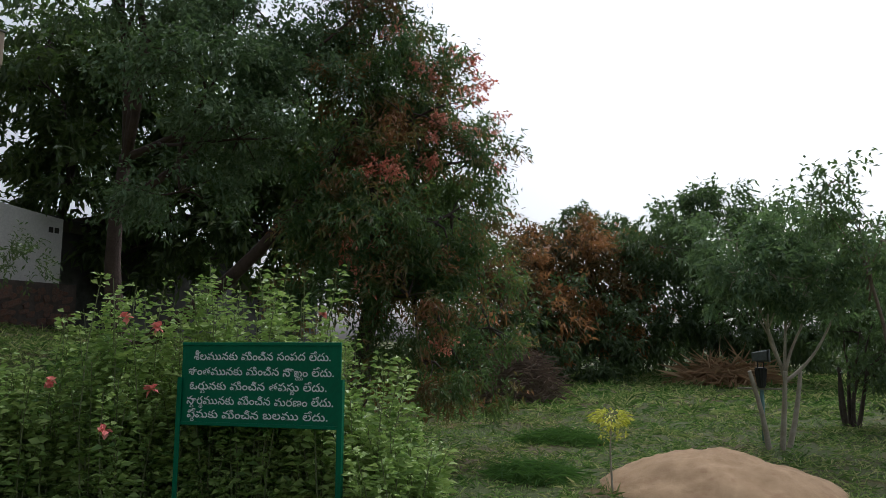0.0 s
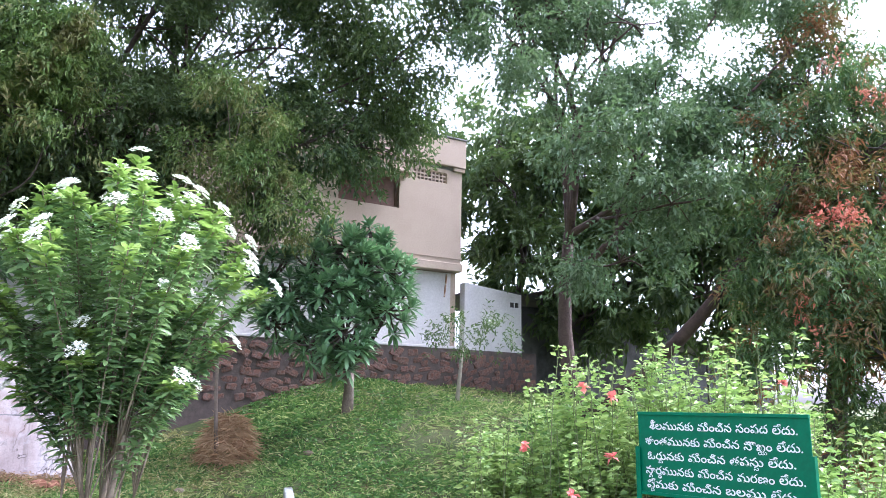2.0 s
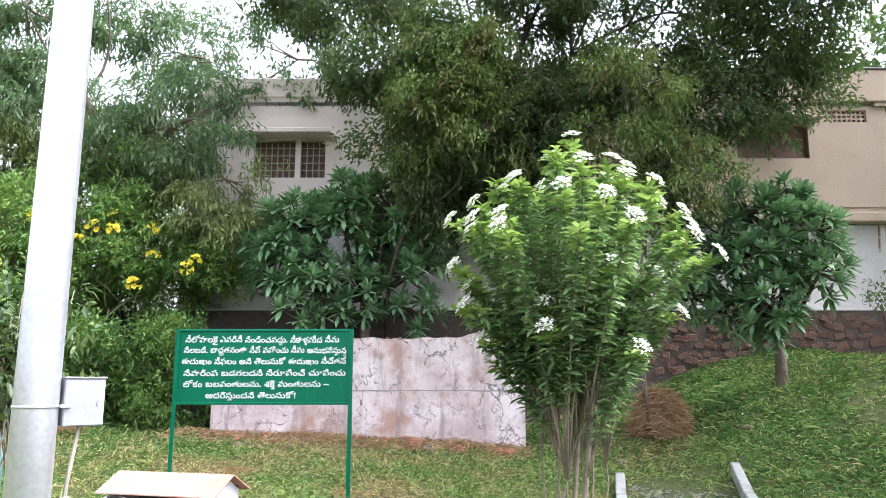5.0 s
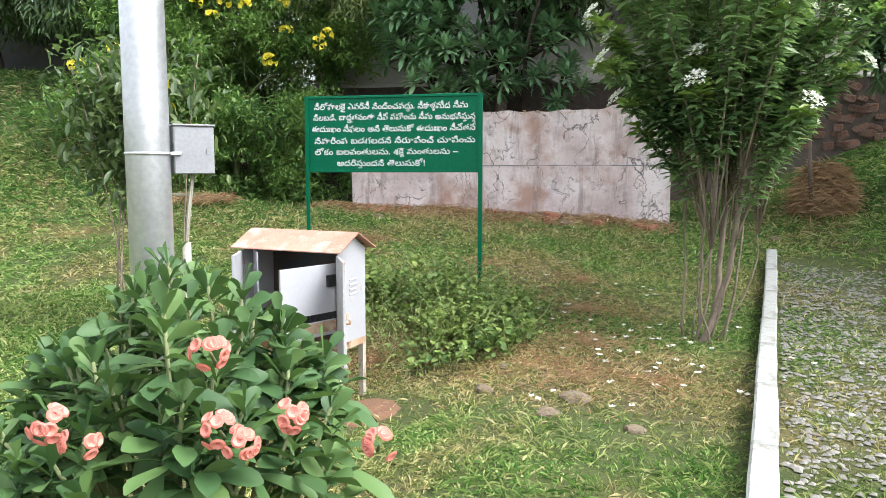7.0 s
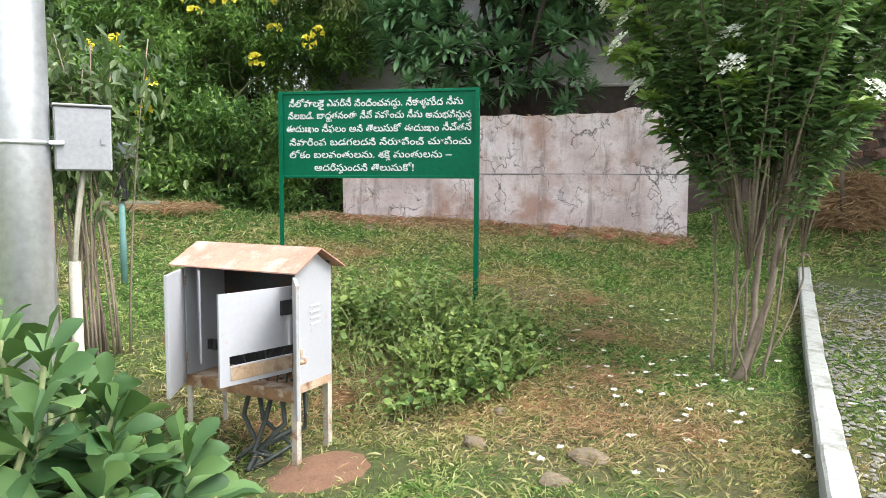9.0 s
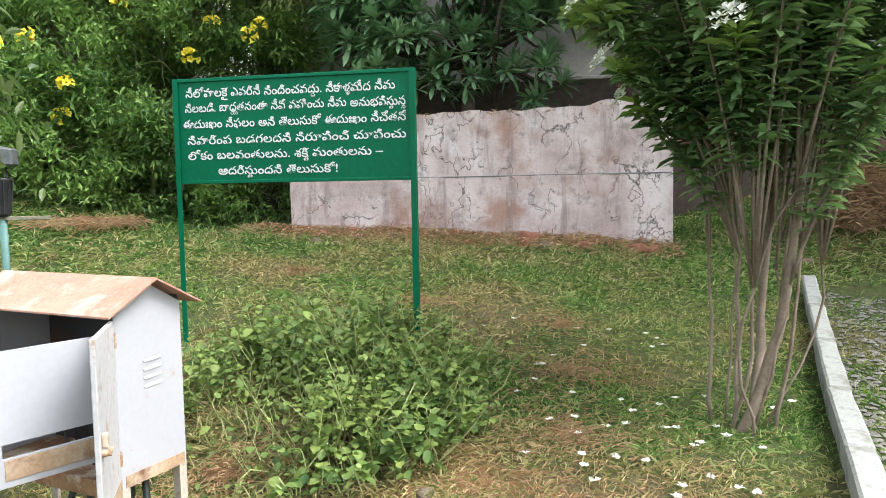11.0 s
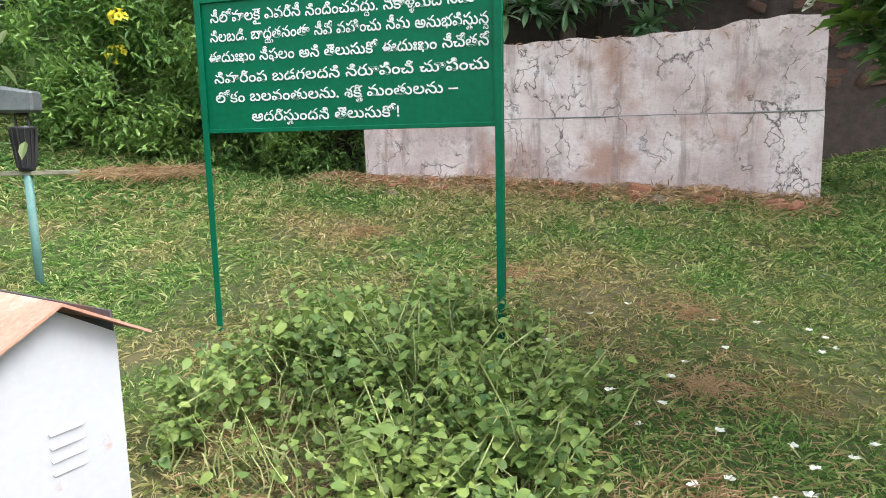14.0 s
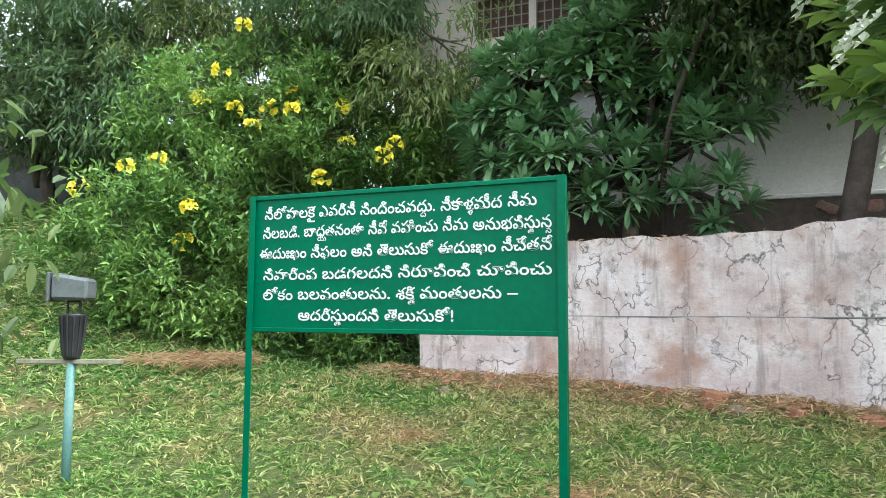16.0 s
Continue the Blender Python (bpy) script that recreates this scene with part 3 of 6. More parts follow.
house = at_facade(thing("house", "two-storey beige and pale pink plastered house on a stone plinth", "house"))
part("wall", holed_wall(-9.6, -0.08, 4.76, 7.45, 0.0, 0.25, [(-3.5, -1.89, 6.17, 6.95), (-1.5, -0.53, 7.02, 7.30)]), M_beige, house, "beige plastered upper wall")
part("wall", holed_wall(-15.6, -9.6, 4.76, 7.6, 0.0, 0.25, [(-14.35, -13.42, 5.72, 6.58), (-13.3, -12.75, 5.72, 6.58)]), M_pink, house, "pale pink plastered upper wall")
part("wall", box(-0.33, -0.08, 0.25, 7.0, 2.6, 7.45), M_beige, house, "side wall of the upper storey")
part("wall", holed_wall(-15.6, -0.25, 2.5, 4.70, 0.22, 0.5, [(-2.6, -2.2, 4.22, 4.38)]), M_white_wall, house, "whitewashed lower wall")
part("back_wall", box(-15.6, -0.0, 7.0, 7.25, 2.5, 7.6), M_beige, house)
part("side_wall", box(-15.85, -15.6, 0.0, 7.25, 1.5, 7.6), M_pink, house)
part("floor_band", box(-15.6, -0.045, -0.05, 0.30, 4.72, 4.93, 0.015), M_beige, house, "projecting floor slab edge")
part("band", box(-9.6, -0.06, -0.02, 0.0, 5.04, 5.07), M_beige, house)
par = box(-9.6, 0.0, -0.10, 0.30, 7.48, 8.25, 0.02)
part("parapet", par, M_beige, house, "beige parapet with a stepped underside")
part("parapet", box(-0.35, -0.015, -0.06, 0.28, 7.38, 7.48, 0.01), M_beige, house)
part("parapet", box(-15.6, -9.62, -0.05, 0.3, 7.6, 8.06, 0.02), M_pink, house, "pale pink parapet")
part("roof", box(-15.6, 0.0, 0.0, 7.2, 7.4, 7.5), M_grey_wall, house)
part("coping", box(-9.6, 0.02, -0.13, 0.34, 8.25, 8.29, 0.01), M_grey_wall, house, "dark stained parapet top")
part("sunshade", box(-3.8, -1.7, -0.45, 0.0, 6.98, 7.06, 0.01), M_beige, house, "concrete sunshade over the window")
part("sunshade", box(-14.75, -12.55, -0.55, 0.0, 6.60, 6.70, 0.012), M_pink, house, "weathered concrete sunshade")
# added dark sheet behind the openings, in place of a shaded room
part("shade_backing", box(-15.4, -0.3, 1.2, 1.3, 4.9, 7.4), M_room_shade, house)

# perforated vent block: bars left between the holes
vent = bmesh.new()
for k in range(10):
    x = -1.5 + 0.97 * k / 9
    box(x - 0.02, x + 0.02, 0.03, 0.12, 7.02, 7.30, bm=vent)
for k in range(4):
    z = 7.02 + 0.28 * k / 3
    box(-1.5, -0.53, 0.035, 0.115, z - 0.02, z + 0.02, bm=vent)
part("vent_block", vent, M_beige, house, "perforated cement vent block")
vent = bmesh.new()
for k in range(5):
    box(-2.6 + 0.1 * k - 0.015, -2.6 + 0.1 * k + 0.015, 0.25, 0.33, 4.22, 4.38, bm=vent)
box(-2.6, -2.2, 0.255, 0.325, 4.285, 4.315, bm=vent)
part("vent_block", vent, M_white_wall, house, "small whitewashed vent block")

win = part("window", holed_wall(-3.5, -1.89, 6.17, 6.95, 0.08, 0.15, [(-3.42, -2.74, 6.25, 6.87), (-2.66, -1.97, 6.25, 6.87)]), M_brown_wood, house, "dark brown wooden window, shut")
for x in (-3.42, -2.66):
    part("pane", box(x, x + 0.69, 0.10, 0.115, 6.25, 6.87), M_brown_wood, win)
for x0, x1 in ((-14.35, -13.42), (-13.3, -12.75)):
    grille = bmesh.new()
    n = int((x1 - x0) / 0.13)
    for k in range(n + 1):
        x = x0 + (x1 - x0) * k / n
        box(x - 0.01, x + 0.01, 0.02, 0.045, 5.72, 6.58, bm=grille)
    for k in range(6):
        z = 5.72 + 0.86 * k / 5
        box(x0, x1, 0.022, 0.043, z - 0.008, z + 0.008, bm=grille)
    part("window_grille", grille, M_pvc, house, "cream iron window grille")
    part("window", box(x0, x1, 0.14, 0.17, 5.72, 6.58), M_brown_wood, house)
brace = Soup().tube([(-0.38, 0.2, 4.66), (-0.52, 0.05, 4.05)], 0.022, 6)
put("bracket", brace.mesh("bracket", M_rust_iron), house, "slanting rusty iron strut")
pipe = Soup().tube([(0.05, 0.2, 4.1), (0.05, 0.2, 2.55)], 0.025, 6)
put("rain_pipe", pipe.mesh("rain_pipe", M_grey_wall), house)
hook = Soup().tube([(-1.62, 0.2, 3.85), (-1.62, 0.13, 3.93), (-1.35, 0.13, 3.93), (-1.35, 0.2, 3.85)], 0.012, 5)
put("bracket", hook.mesh("bracket", M_rust_iron), house)

annex = at_facade(thing("boundary_wall", "low whitewashed boundary wall joining the house", "wall", kind="structure"))
bm = box(0.02, 1.78, -0.05, 0.2, 1.2, 4.46)
for v in bm.verts:
    if v.co.z > 4 and v.co.x > 1:
        v.co.z = 4.28
part("wall", bm, M_white_wall, annex)
# no holes cut: dark plates on the face paint the shade of two vents
for k in range(2):
    part("vent", box(1.42 + 0.15 * k, 1.53 + 0.15 * k, -0.058, -0.05, 3.93, 4.06), M_room_shade, annex, "vent drawn as a dark plate for the shade of its hole")

shed = at_facade(thing("shed", "grey cement shed with a dark sheet roof", "shed"))
# grey shed wall, coloured dark for the shade below the roof
part("wall", box(1.85, 8.2, 0.6, 0.8, 1.3, 4.1), M_old_shaded_wall, shed)
bm = box(0.5, 8.6, 0.1, 3.2, 4.25, 4.30)
for v in bm.verts:
    v.co.z += 0.12 * (v.co.y < 1.0) - 0.03 * v.co.x
part("roof", bm, M_dark_sheet, shed, "dark corrugated sheet roof")
part("side_wall", box(8.0, 8.2, 0.8, 3.2, 1.3, 4.0), M_grey_wall, shed)
shed2 = at_facade(thing("shed", "grey plastered shed with a dark overhanging roof", "shed"))
# second shed's wall likewise carries roof shade in its colour
part("wall", box(8.6, 15.0, 2.4, 2.6, 1.3, 3.35), M_old_shaded_wall, shed2)
part("roof", box(8.3, 15.4, 1.6, 5.2, 3.55, 3.68), M_dark_sheet, shed2)
for k in range(4):
    part("post", box(9.0 + 1.8 * k, 9.08 + 1.8 * k, 1.75, 1.83, 1.3, 3.55), M_dark_sheet, shed2)

# rubble plinth with single stones
plinth = at_facade(thing("wall_plinth", "rubble stone plinth wall of brown and red stones in mortar", "stone wall", kind="structure"))
part("core", box(-17.6, 2.2, -0.12, 0.18, -0.4, 2.74), M_mortar, plinth, "dark mortar")
part("ledge", box(-15.6, 0.3, -0.14, 0.2, 2.74, 2.80, 0.01), M_white_wall, plinth)


def round_stone(k, mat):
    bm = bmesh.new()
    bmesh.ops.create_icosphere(bm, subdivisions=2, radius=0.5)
    for v in bm.verts:
        v.co *= 1 + 0.35 * noise.noise(v.co * 2.2 + Vector((k * 3.1, 0, 0)))
    me = bpy.data.meshes.new("stone")
    bm.to_mesh(me)
    bm.free()
    me.materials.append(mat)
    return me


def stone_mesh(k, mat):
    bm = bmesh.new()
    bmesh.ops.create_cube(bm, size=1.0)
    bmesh.ops.bevel(bm, geom=bm.edges[:], offset=0.16, segments=1, affect="EDGES")
    rnd = random.Random(k)
    for v in bm.verts:
        v.co *= rnd.uniform(0.85, 1.12)
    me = bpy.data.meshes.new("stone")
    bm.to_mesh(me)
    bm.free()
    me.materials.append(mat)
    return me


STONES = [stone_mesh(k, M_stone) for k in range(9)]
rs = random.Random(3)
for row in range(7):
    for k in range(41):
        st = put("stone", rs.choice(STONES), plinth)
        st.location = (-9.25 + 0.278 * (k + 0.5 * (row % 2)) + rs.uniform(-0.09, 0.09), -0.12 + rs.uniform(-0.015, 0.015), 1.46 + 0.184 * row + rs.uniform(-0.05, 0.05))
        st.rotation_euler = (rs.uniform(-0.15, 0.15), rs.uniform(-0.45, 0.45), rs.uniform(-0.08, 0.08))
        st.scale = (rs.uniform(0.14, 0.33), rs.uniform(0.03, 0.07), rs.uniform(0.10, 0.20))

# dark compound wall on the bank
cw = thing("wall_compound", "dark weathered cement compound wall on the bank", "wall", (-18.2, -1.2, 0), 0, kind="structure")
cw.matrix_world = pose(-18.2, -1.2, 0, 0, 0, -107)
part("wall", box(0.0, 14.0, 0.0, 0.22, 1.2, 4.75), M_old_shaded_wall, cw)

# ---- raised bed held by the plastered wall ----
BED = Matrix(((0.4258, -0.9048, 0, -14.094), (0.9048, 0.4258, 0, 1.245), (0, 0, 1, 0), (0, 0, 0, 1)))
bed = thing("wall_retaining", "cracked limewashed retaining wall with grey and pink stains", "wall", kind="structure")
bed.matrix_world = BED
LEN = 5.56


def wall_skin(x0, x1, z0, z1, y, notch=False):
    """Front slab with a slightly uneven face and a broken top line."""
    n, m = int((x1 - x0) / 0.12), int((z1 - z0) / 0.12)
    bm = bmesh.new()
    grid = []
    for a in range(n + 1):
        col = []
        for b in range(m + 1):
            x, z = x0 + (x1 - x0) * a / n, z0 + (z1 - z0) * b / m
            if b == m and notch:
                z += 0.012 * math.sin(x * 5.1) + 0.012 * math.sin(x * 13.7) + 0.09 * float(step(4.3, 4.7, x))
            col.append(bm.verts.new((x, y + 0.008 * math.sin(x * 3 + z * 5) + 0.005 * math.sin(x * 11 - z * 7), z)))
        grid.append(col)
    back = []
    for a in range(n + 1):
        back.append(bm.verts.new((grid[a][m].co.x, y + 0.28, grid[a][m].co.z - 0.01)))
    for a in range(n):
        for b in range(m):
            bm.faces.new((grid[a][b], grid[a + 1][b], grid[a + 1][b + 1], grid[a][b + 1]))
        bm.faces.new((grid[a][m], grid[a + 1][m], back[a + 1], back[a]))
    return bm


part("lower_face", wall_skin(0.0, LEN, -0.3, 1.08, 0.0), M_plaster, bed, "lower plaster course, cracked")
part("upper_face", wall_skin(0.0, LEN, 1.085, 2.0, 0.045, True), M_plaster, bed, "upper plaster course with a broken top edge")
# thin grey strip stands in for the dark crevice line between the courses
part("ledge", box(0.01, LEN - 0.01, -0.003, 0.05, 1.074, 1.092, 0.005), M_grey_wall, bed, "thin grey strip in place of the dark crevice line")
part("side_wall", box(-0.0, 0.25, 0.05, 2.6, -0.3, 1.98), M_plaster, bed)
part("side_wall", box(LEN - 0.25, LEN - 0.003, 0.05, 2.6, -0.2, 2.02), M_plaster, bed)
soil = bmesh.new()
bmesh.ops.create_grid(soil, x_segments=24, y_segments=12, size=0.5, matrix=Matrix.Translation((LEN / 2, 1.5, 0)) @ Matrix.Diagonal((LEN - 0.3, 2.6, 1, 1)))
for v in soil.verts:
    v.co.z = 1.97 + 0.05 * math.sin(v.co.x * 2.3) * math.sin(v.co.y * 3.1) + 0.03 * noise.noise(v.co * 3)
part("soil", soil, M_ground, bed, "dry soil with roots and litter")

# ---- kerbs and gravel path ----
K1a, K1b = np.array([-9.38, 6.57]), np.array([-2.2, 1.75])
kd = unit(K1b - K1a)
kn = np.array([kd[1], -kd[0]])
if kn[1] < 0:
    kn = -kn
KERB_ANGLE = math.degrees(math.atan2(kd[1], kd[0]))


def kerb_line(start, length, label):
    ob = thing("kerb", label, "kerb", kind="structure", group="kerbs of the gravel path")
    s, k = 0.0, 0
    rk = random.Random(int(length * 100))
    while s < length:
        w = min(1.15, length - s)
        c = start + kd * (s + w / 2)
        z0, z1 = float(ground_z(*(start + kd * s))), float(ground_z(*(start + kd * (s + w))))
        bm = box(-w / 2 + 0.006, w / 2 - 0.006, -0.065, 0.065, -0.12, 0.16, 0.014)
        bmesh.ops.subdivide_edges(bm, edges=[e for e in bm.edges if e.calc_length() > 0.5], cuts=5)
        for v in bm.verts:
            v.co += 0.007 * Vector((0, noise.noise(v.co * 9 + Vector((k, 0, 0))), noise.noise(v.co * 7 + Vector((0, k, 3)))))
        st = part("kerb_stone", bm, M_kerb, ob)
        st.matrix_world = Matrix.Translation((c[0], c[1], (z0 + z1) / 2)) @ Euler((rk.uniform(-0.03, 0.03), -math.atan2(z1 - z0, w), radians(KERB_ANGLE))).to_matrix().to_4x4()
        s += w
        k += 1
    return ob


kerb_line(K1a, 8.66, "whitewashed concrete kerb stones, chipped and stained")
kerb_line(K1a + kn * 1.62 - kd * 0.6, 8.7, "whitewashed concrete kerb stones beside the gravel")

n = 4300
s, o = RNG.uniform(0.0, 8.5, n), RNG.uniform(0.1, 1.52, n)
px = K1a[0] + kd[0] * s + kn[0] * o
py = K1a[1] + kd[1] * s + kn[1] * o
gravel = Soup()
oct_v = np.array([(1, 0, 0), (-1, 0, 0), (0, 1, 0), (0, -1, 0), (0, 0, 1), (0, 0, -1)], float)
oct_f = np.array([(0, 2, 4), (2, 1, 4), (1, 3, 4), (3, 0, 4), (2, 0, 5), (1, 2, 5), (3, 1, 5), (0, 3, 5)])
for x, y, z in zip(px, py, ground_z(px, py)):
    r = RNG.uniform(0.010, 0.038)
    gravel.add(oct_v * r * RNG.uniform(0.6, 1.2, (6, 1)) * (1, 1, 0.45) + (x, y, z + r * 0.2), oct_f)
tagged(put("gravel", gravel.mesh("gravel", M_pebble)), "grey pebbles strewn between the kerbs", "gravel", kind="stuff")

# ---- signs ----
TELUGU_2 = ["నీలోపాలకై ఎవరినీ నిందించవద్దు. నీకాళ్ళమీద నీవు", "నిలబడి. బాధ్యతనంతా నీవే వహించు నీవు అనుభవిస్తున్న", "ఈదుఃఖం నీఫలం అని తెలుసుకో ఈదుఃఖం నీచేతనే",
            "నివారింప బడగలదని నిరూపించి చూపించు", "లోకం బలవంతులను. శక్తి మంతులను –", "ఆదరిస్తుందని తెలుసుకో!"]
TELUGU_1 = ["శీలమునకు మించిన సంపద లేదు.", "శాంతమునకు మించిన సౌఖ్యం లేదు.", "ఓర్పునకు మించిన తపస్సు లేదు.", "స్వార్థమునకు మించిన మరణం లేదు.", "ప్రేమకు మించిన బలము లేదు."]


def glyph_mesh(text):
    """The built-in font's outline of a text, as a thin flat mesh."""
    cu = bpy.data.curves.new("line", "FONT")
    cu.body = text
    cu.size = 1.0
    cu.bevel_depth = 0.013
    cu.bevel_resolution = 0
    cu.resolution_u = 2
    ob = bpy.data.objects.new("line", cu)
    scene.collection.objects.link(ob)
    bpy.context.view_layer.update()
    me = bpy.data.meshes.new_from_object(ob.evaluated_get(bpy.context.evaluated_depsgraph_get()))
    bpy.data.objects.remove(ob)
    co = np.empty(len(me.vertices) * 3, dtype=np.float32)
    me.vertices.foreach_get("co", co)
    me.calc_loop_triangles()
    tri = np.empty(len(me.loop_triangles) * 3, dtype=np.int32)
    me.loop_triangles.foreach_get("vertices", tri)
    bpy.data.meshes.remove(me)
    return co.reshape(-1, 3), tri.reshape(-1, 3)


@functools.lru_cache(maxsize=None)
def advance(text):
    return float(glyph_mesh(text + "|")[0][:, 0].max()) if text else float(glyph_mesh("|")[0][:, 0].max())


VIRAMA = chr(0x0C4D)


def written_word(word):
    """One word: consonants that follow a virama are written small under the one before."""
    base, low, k = "", [], 0
    while k < len(word):
        if word[k] == VIRAMA and k + 1 < len(word):
            low.append((len(base), word[k + 1]))
            k += 2
            continue
        base += word[k]
        k += 1
    sp = Soup()
    v, f = glyph_mesh(base)
    sp.add(v, f)
    zero = advance("")
    for at, letter in low:
        v, f = glyph_mesh(letter)
        end = advance(base[:at]) - zero
        start = advance(base[:at - 1]) - zero
        v = v * (0.56, 0.5, 1.0)
        v[:, 0] += (start + end) / 2 - v[:, 0].mean() + 0.12
        v[:, 1] += -0.33
        sp.add(v, f)
    return sp, base


def lettering(text, parent, x0, x1, z, height):
    """One painted line of writing, set to its width, each word a part of its own."""
    pen, rows = 0.0, []
    zero = advance("")
    for word in text.split(" "):
        sp, base = written_word(word)
        rows.append((sp, pen))
        pen += advance(base) - zero + 0.30
    width = pen - 0.30
    for sp, at in rows:
        co = np.concatenate(sp.v)
        out = np.empty_like(co)
        out[:, 0] = x0 + (co[:, 0] + at) / width * (x1 - x0)
        out[:, 1] = -0.0035 - (co[:, 2] + 0.013) * 0.06
        out[:, 2] = z + co[:, 1] * height + RNG.normal(0, 0.0015)
        put("painted_word", fast_mesh("painted_word", out, np.concatenate(sp.f), M_letter), parent, "hand-painted white word")


def angle_post(x, top, foot, flip):
    bm = box(x - 0.004 * flip, x + 0.038 * flip, -0.02, -0.014, foot, top) if flip > 0 else box(x - 0.038, x + 0.004, -0.02, -0.014, foot, top)
    box(min(x, x - 0.004 * flip), max(x, x - 0.004 * flip), -0.014, 0.024, foot, top, bm=bm)
    return bm


def notice_board(label, left, right, z0, z1, lines, rows, post_top, foot, group):
    left, right = np.array(left), np.array(right)
    w = float(np.linalg.norm(right - left))
    ang = math.degrees(math.atan2(*(right - left)[::-1]))
    sg = thing("sign_board", label, "sign", (left[0], left[1], 0), ang, group=group)
    part("panel", box(0.02, w - 0.02, 0.0, 0.012, z0, z1), M_sign, sg, "glossy green metal sheet")
    for a, b, c, d in ((0, w, z1 - 0.012, z1 + 0.014), (0, w, z0 - 0.014, z0 + 0.012)):
        part("rail", box(a + 0.02, b - 0.02, -0.012, 0.02, c, d, 0.003), M_sign, sg)
    for x, fl in ((0.0, 1), (w, -1)):
        part("post", angle_post(x, post_top, foot, fl), M_sign, sg, "green angle-iron post")
    for text, (xa, xb, z) in zip(lines, rows):
        lettering(text, sg, xa * w, xb * w, z, (z1 - z0) / len(lines) * 0.68)
    return sg


H2 = 0.79
notice_board("green metal notice board on two posts with six white painted lines", (-8.775, 0.492), (-8.044, 2.297), 0.995, 1.785, TELUGU_2,
             [(0.05, 0.925, 0.995 + H2 * 0.835), (0.045, 0.965, 0.995 + H2 * 0.69), (0.035, 0.965, 0.995 + H2 * 0.535), (0.05, 0.965, 0.995 + H2 * 0.375),
              (0.05, 0.87, 0.995 + H2 * 0.225), (0.18, 0.69, 0.995 + H2 * 0.07)], 1.80, -0.75, "green notice boards")
notice_board("small green metal notice board on short posts before the hibiscus", (-2.48, 6.63), (-1.07, 6.405), 0.66, 1.285, TELUGU_1,
             [(0.09, 0.93, 0.66 + 0.625 * 0.80), (0.06, 0.95, 0.66 + 0.625 * 0.61), (0.07, 0.91, 0.66 + 0.625 * 0.425), (0.055, 0.95, 0.66 + 0.625 * 0.245), (0.06, 0.92, 0.66 + 0.625 * 0.075)],
             1.02, -0.75, "green notice boards")


# ---- lamp mast with box ----
mast = thing("lamp_mast", "tall galvanised steel lamp mast with a grey box", "pole", on_ground(-4.53, -0.27))
gz0 = float(ground_z(-4.53, -0.27))
shaft = Soup().tube([(0, 0, -0.3), (0, 0, 2.0), (0, 0, 5.0), (0, 0, 9.0)], [0.112, 0.110, 0.10, 0.085], 28)
put("shaft", shaft.mesh("shaft", M_galv, True), mast, "brushed galvanised shaft")
for z in (1.09 - gz0,):
    band = Soup().tube([(0, 0, z - 0.008), (0, 0, z + 0.008)], [0.1145, 0.1145], 28)
    put("strap", band.mesh("strap", M_galv, True), mast)
# the box stands off the shaft along local x, turned towards the walk
TURN = pose(0, 0, 0, 0, 0, 110)
bm = box(0.120, 0.325, -0.06, 0.07, 0.985 - gz0, 1.235 - gz0, 0.006)
box(0.115, 0.330, -0.068, 0.078, 1.235 - gz0, 1.245 - gz0, 0.003, bm=bm)
box(0.285, 0.300, -0.066, -0.06, 1.09 - gz0, 1.12 - gz0, bm=bm)
bm.transform(TURN)
part("junction_box", bm, M_greybox, mast, "grey painted steel junction box")
bm = box(0.10, 0.155, -0.075, -0.060, 1.082 - gz0, 1.100 - gz0, 0.003)
bm.transform(TURN)
part("bracket", bm, M_galv, mast)
put("conduit", Soup().tube([(-0.066, 0.165, -0.3), (-0.066, 0.165, 0.62 - gz0)], 0.023, 12).mesh("conduit", M_pvc, True), mast, "cream plastic conduit pipe")
put("cable", Soup().tube(bent((-0.066, 0.165, 0.6 - gz0), (-0.078, 0.21, 0.99 - gz0), 6, 0, 0.02), 0.011, 6).mesh("cable", M_pvc), mast)

# ---- open electrical cabinet ----
cab_at = np.array([-5.67, 0.73])
cabinet = thing("electrical_cabinet", "open white sheet-metal electrical cabinet with a rusty roof on legs", "cabinet", (cab_at[0], cab_at[1], 0), 0)
# local x: along the front from the near right corner to the left, y: depth away
cx, cy = np.array([-0.592, -0.806]), np.array([-0.806, 0.592])
cabinet.matrix_world = Matrix(((-cx[0], cy[0], 0, cab_at[0]), (-cx[1], cy[1], 0, cab_at[1]), (0, 0, 1, 0), (0, 0, 0, 1)))
CW, CD, Z0, Z1 = 0.86, 0.345, -0.28, 0.44
t = 0.008
for x in (-CW, -t):
    part("side_panel", box(x, x + t, 0, CD, Z0, Z1), M_cab, cabinet, "white painted side panel")
# back panel coloured dark for the shade inside the cabinet, with rust
part("back_panel", box(-CW + t, -t, CD - t, CD, Z0, Z1 + 0.06), M_cab_back_shaded, cabinet, "rust-stained back panel, its paint darkened for the shade inside")
part("floor_plate", box(-CW + t, -t, 0, CD - t, Z0, Z0 + 0.012), M_rust_iron, cabinet, "rusted floor plate")
part("front_sill", box(-CW, 0, -0.012, 0.0, Z0 - 0.05, Z0 + 0.02, 0.003), M_rust_iron, cabinet, "flaking rusty sill")
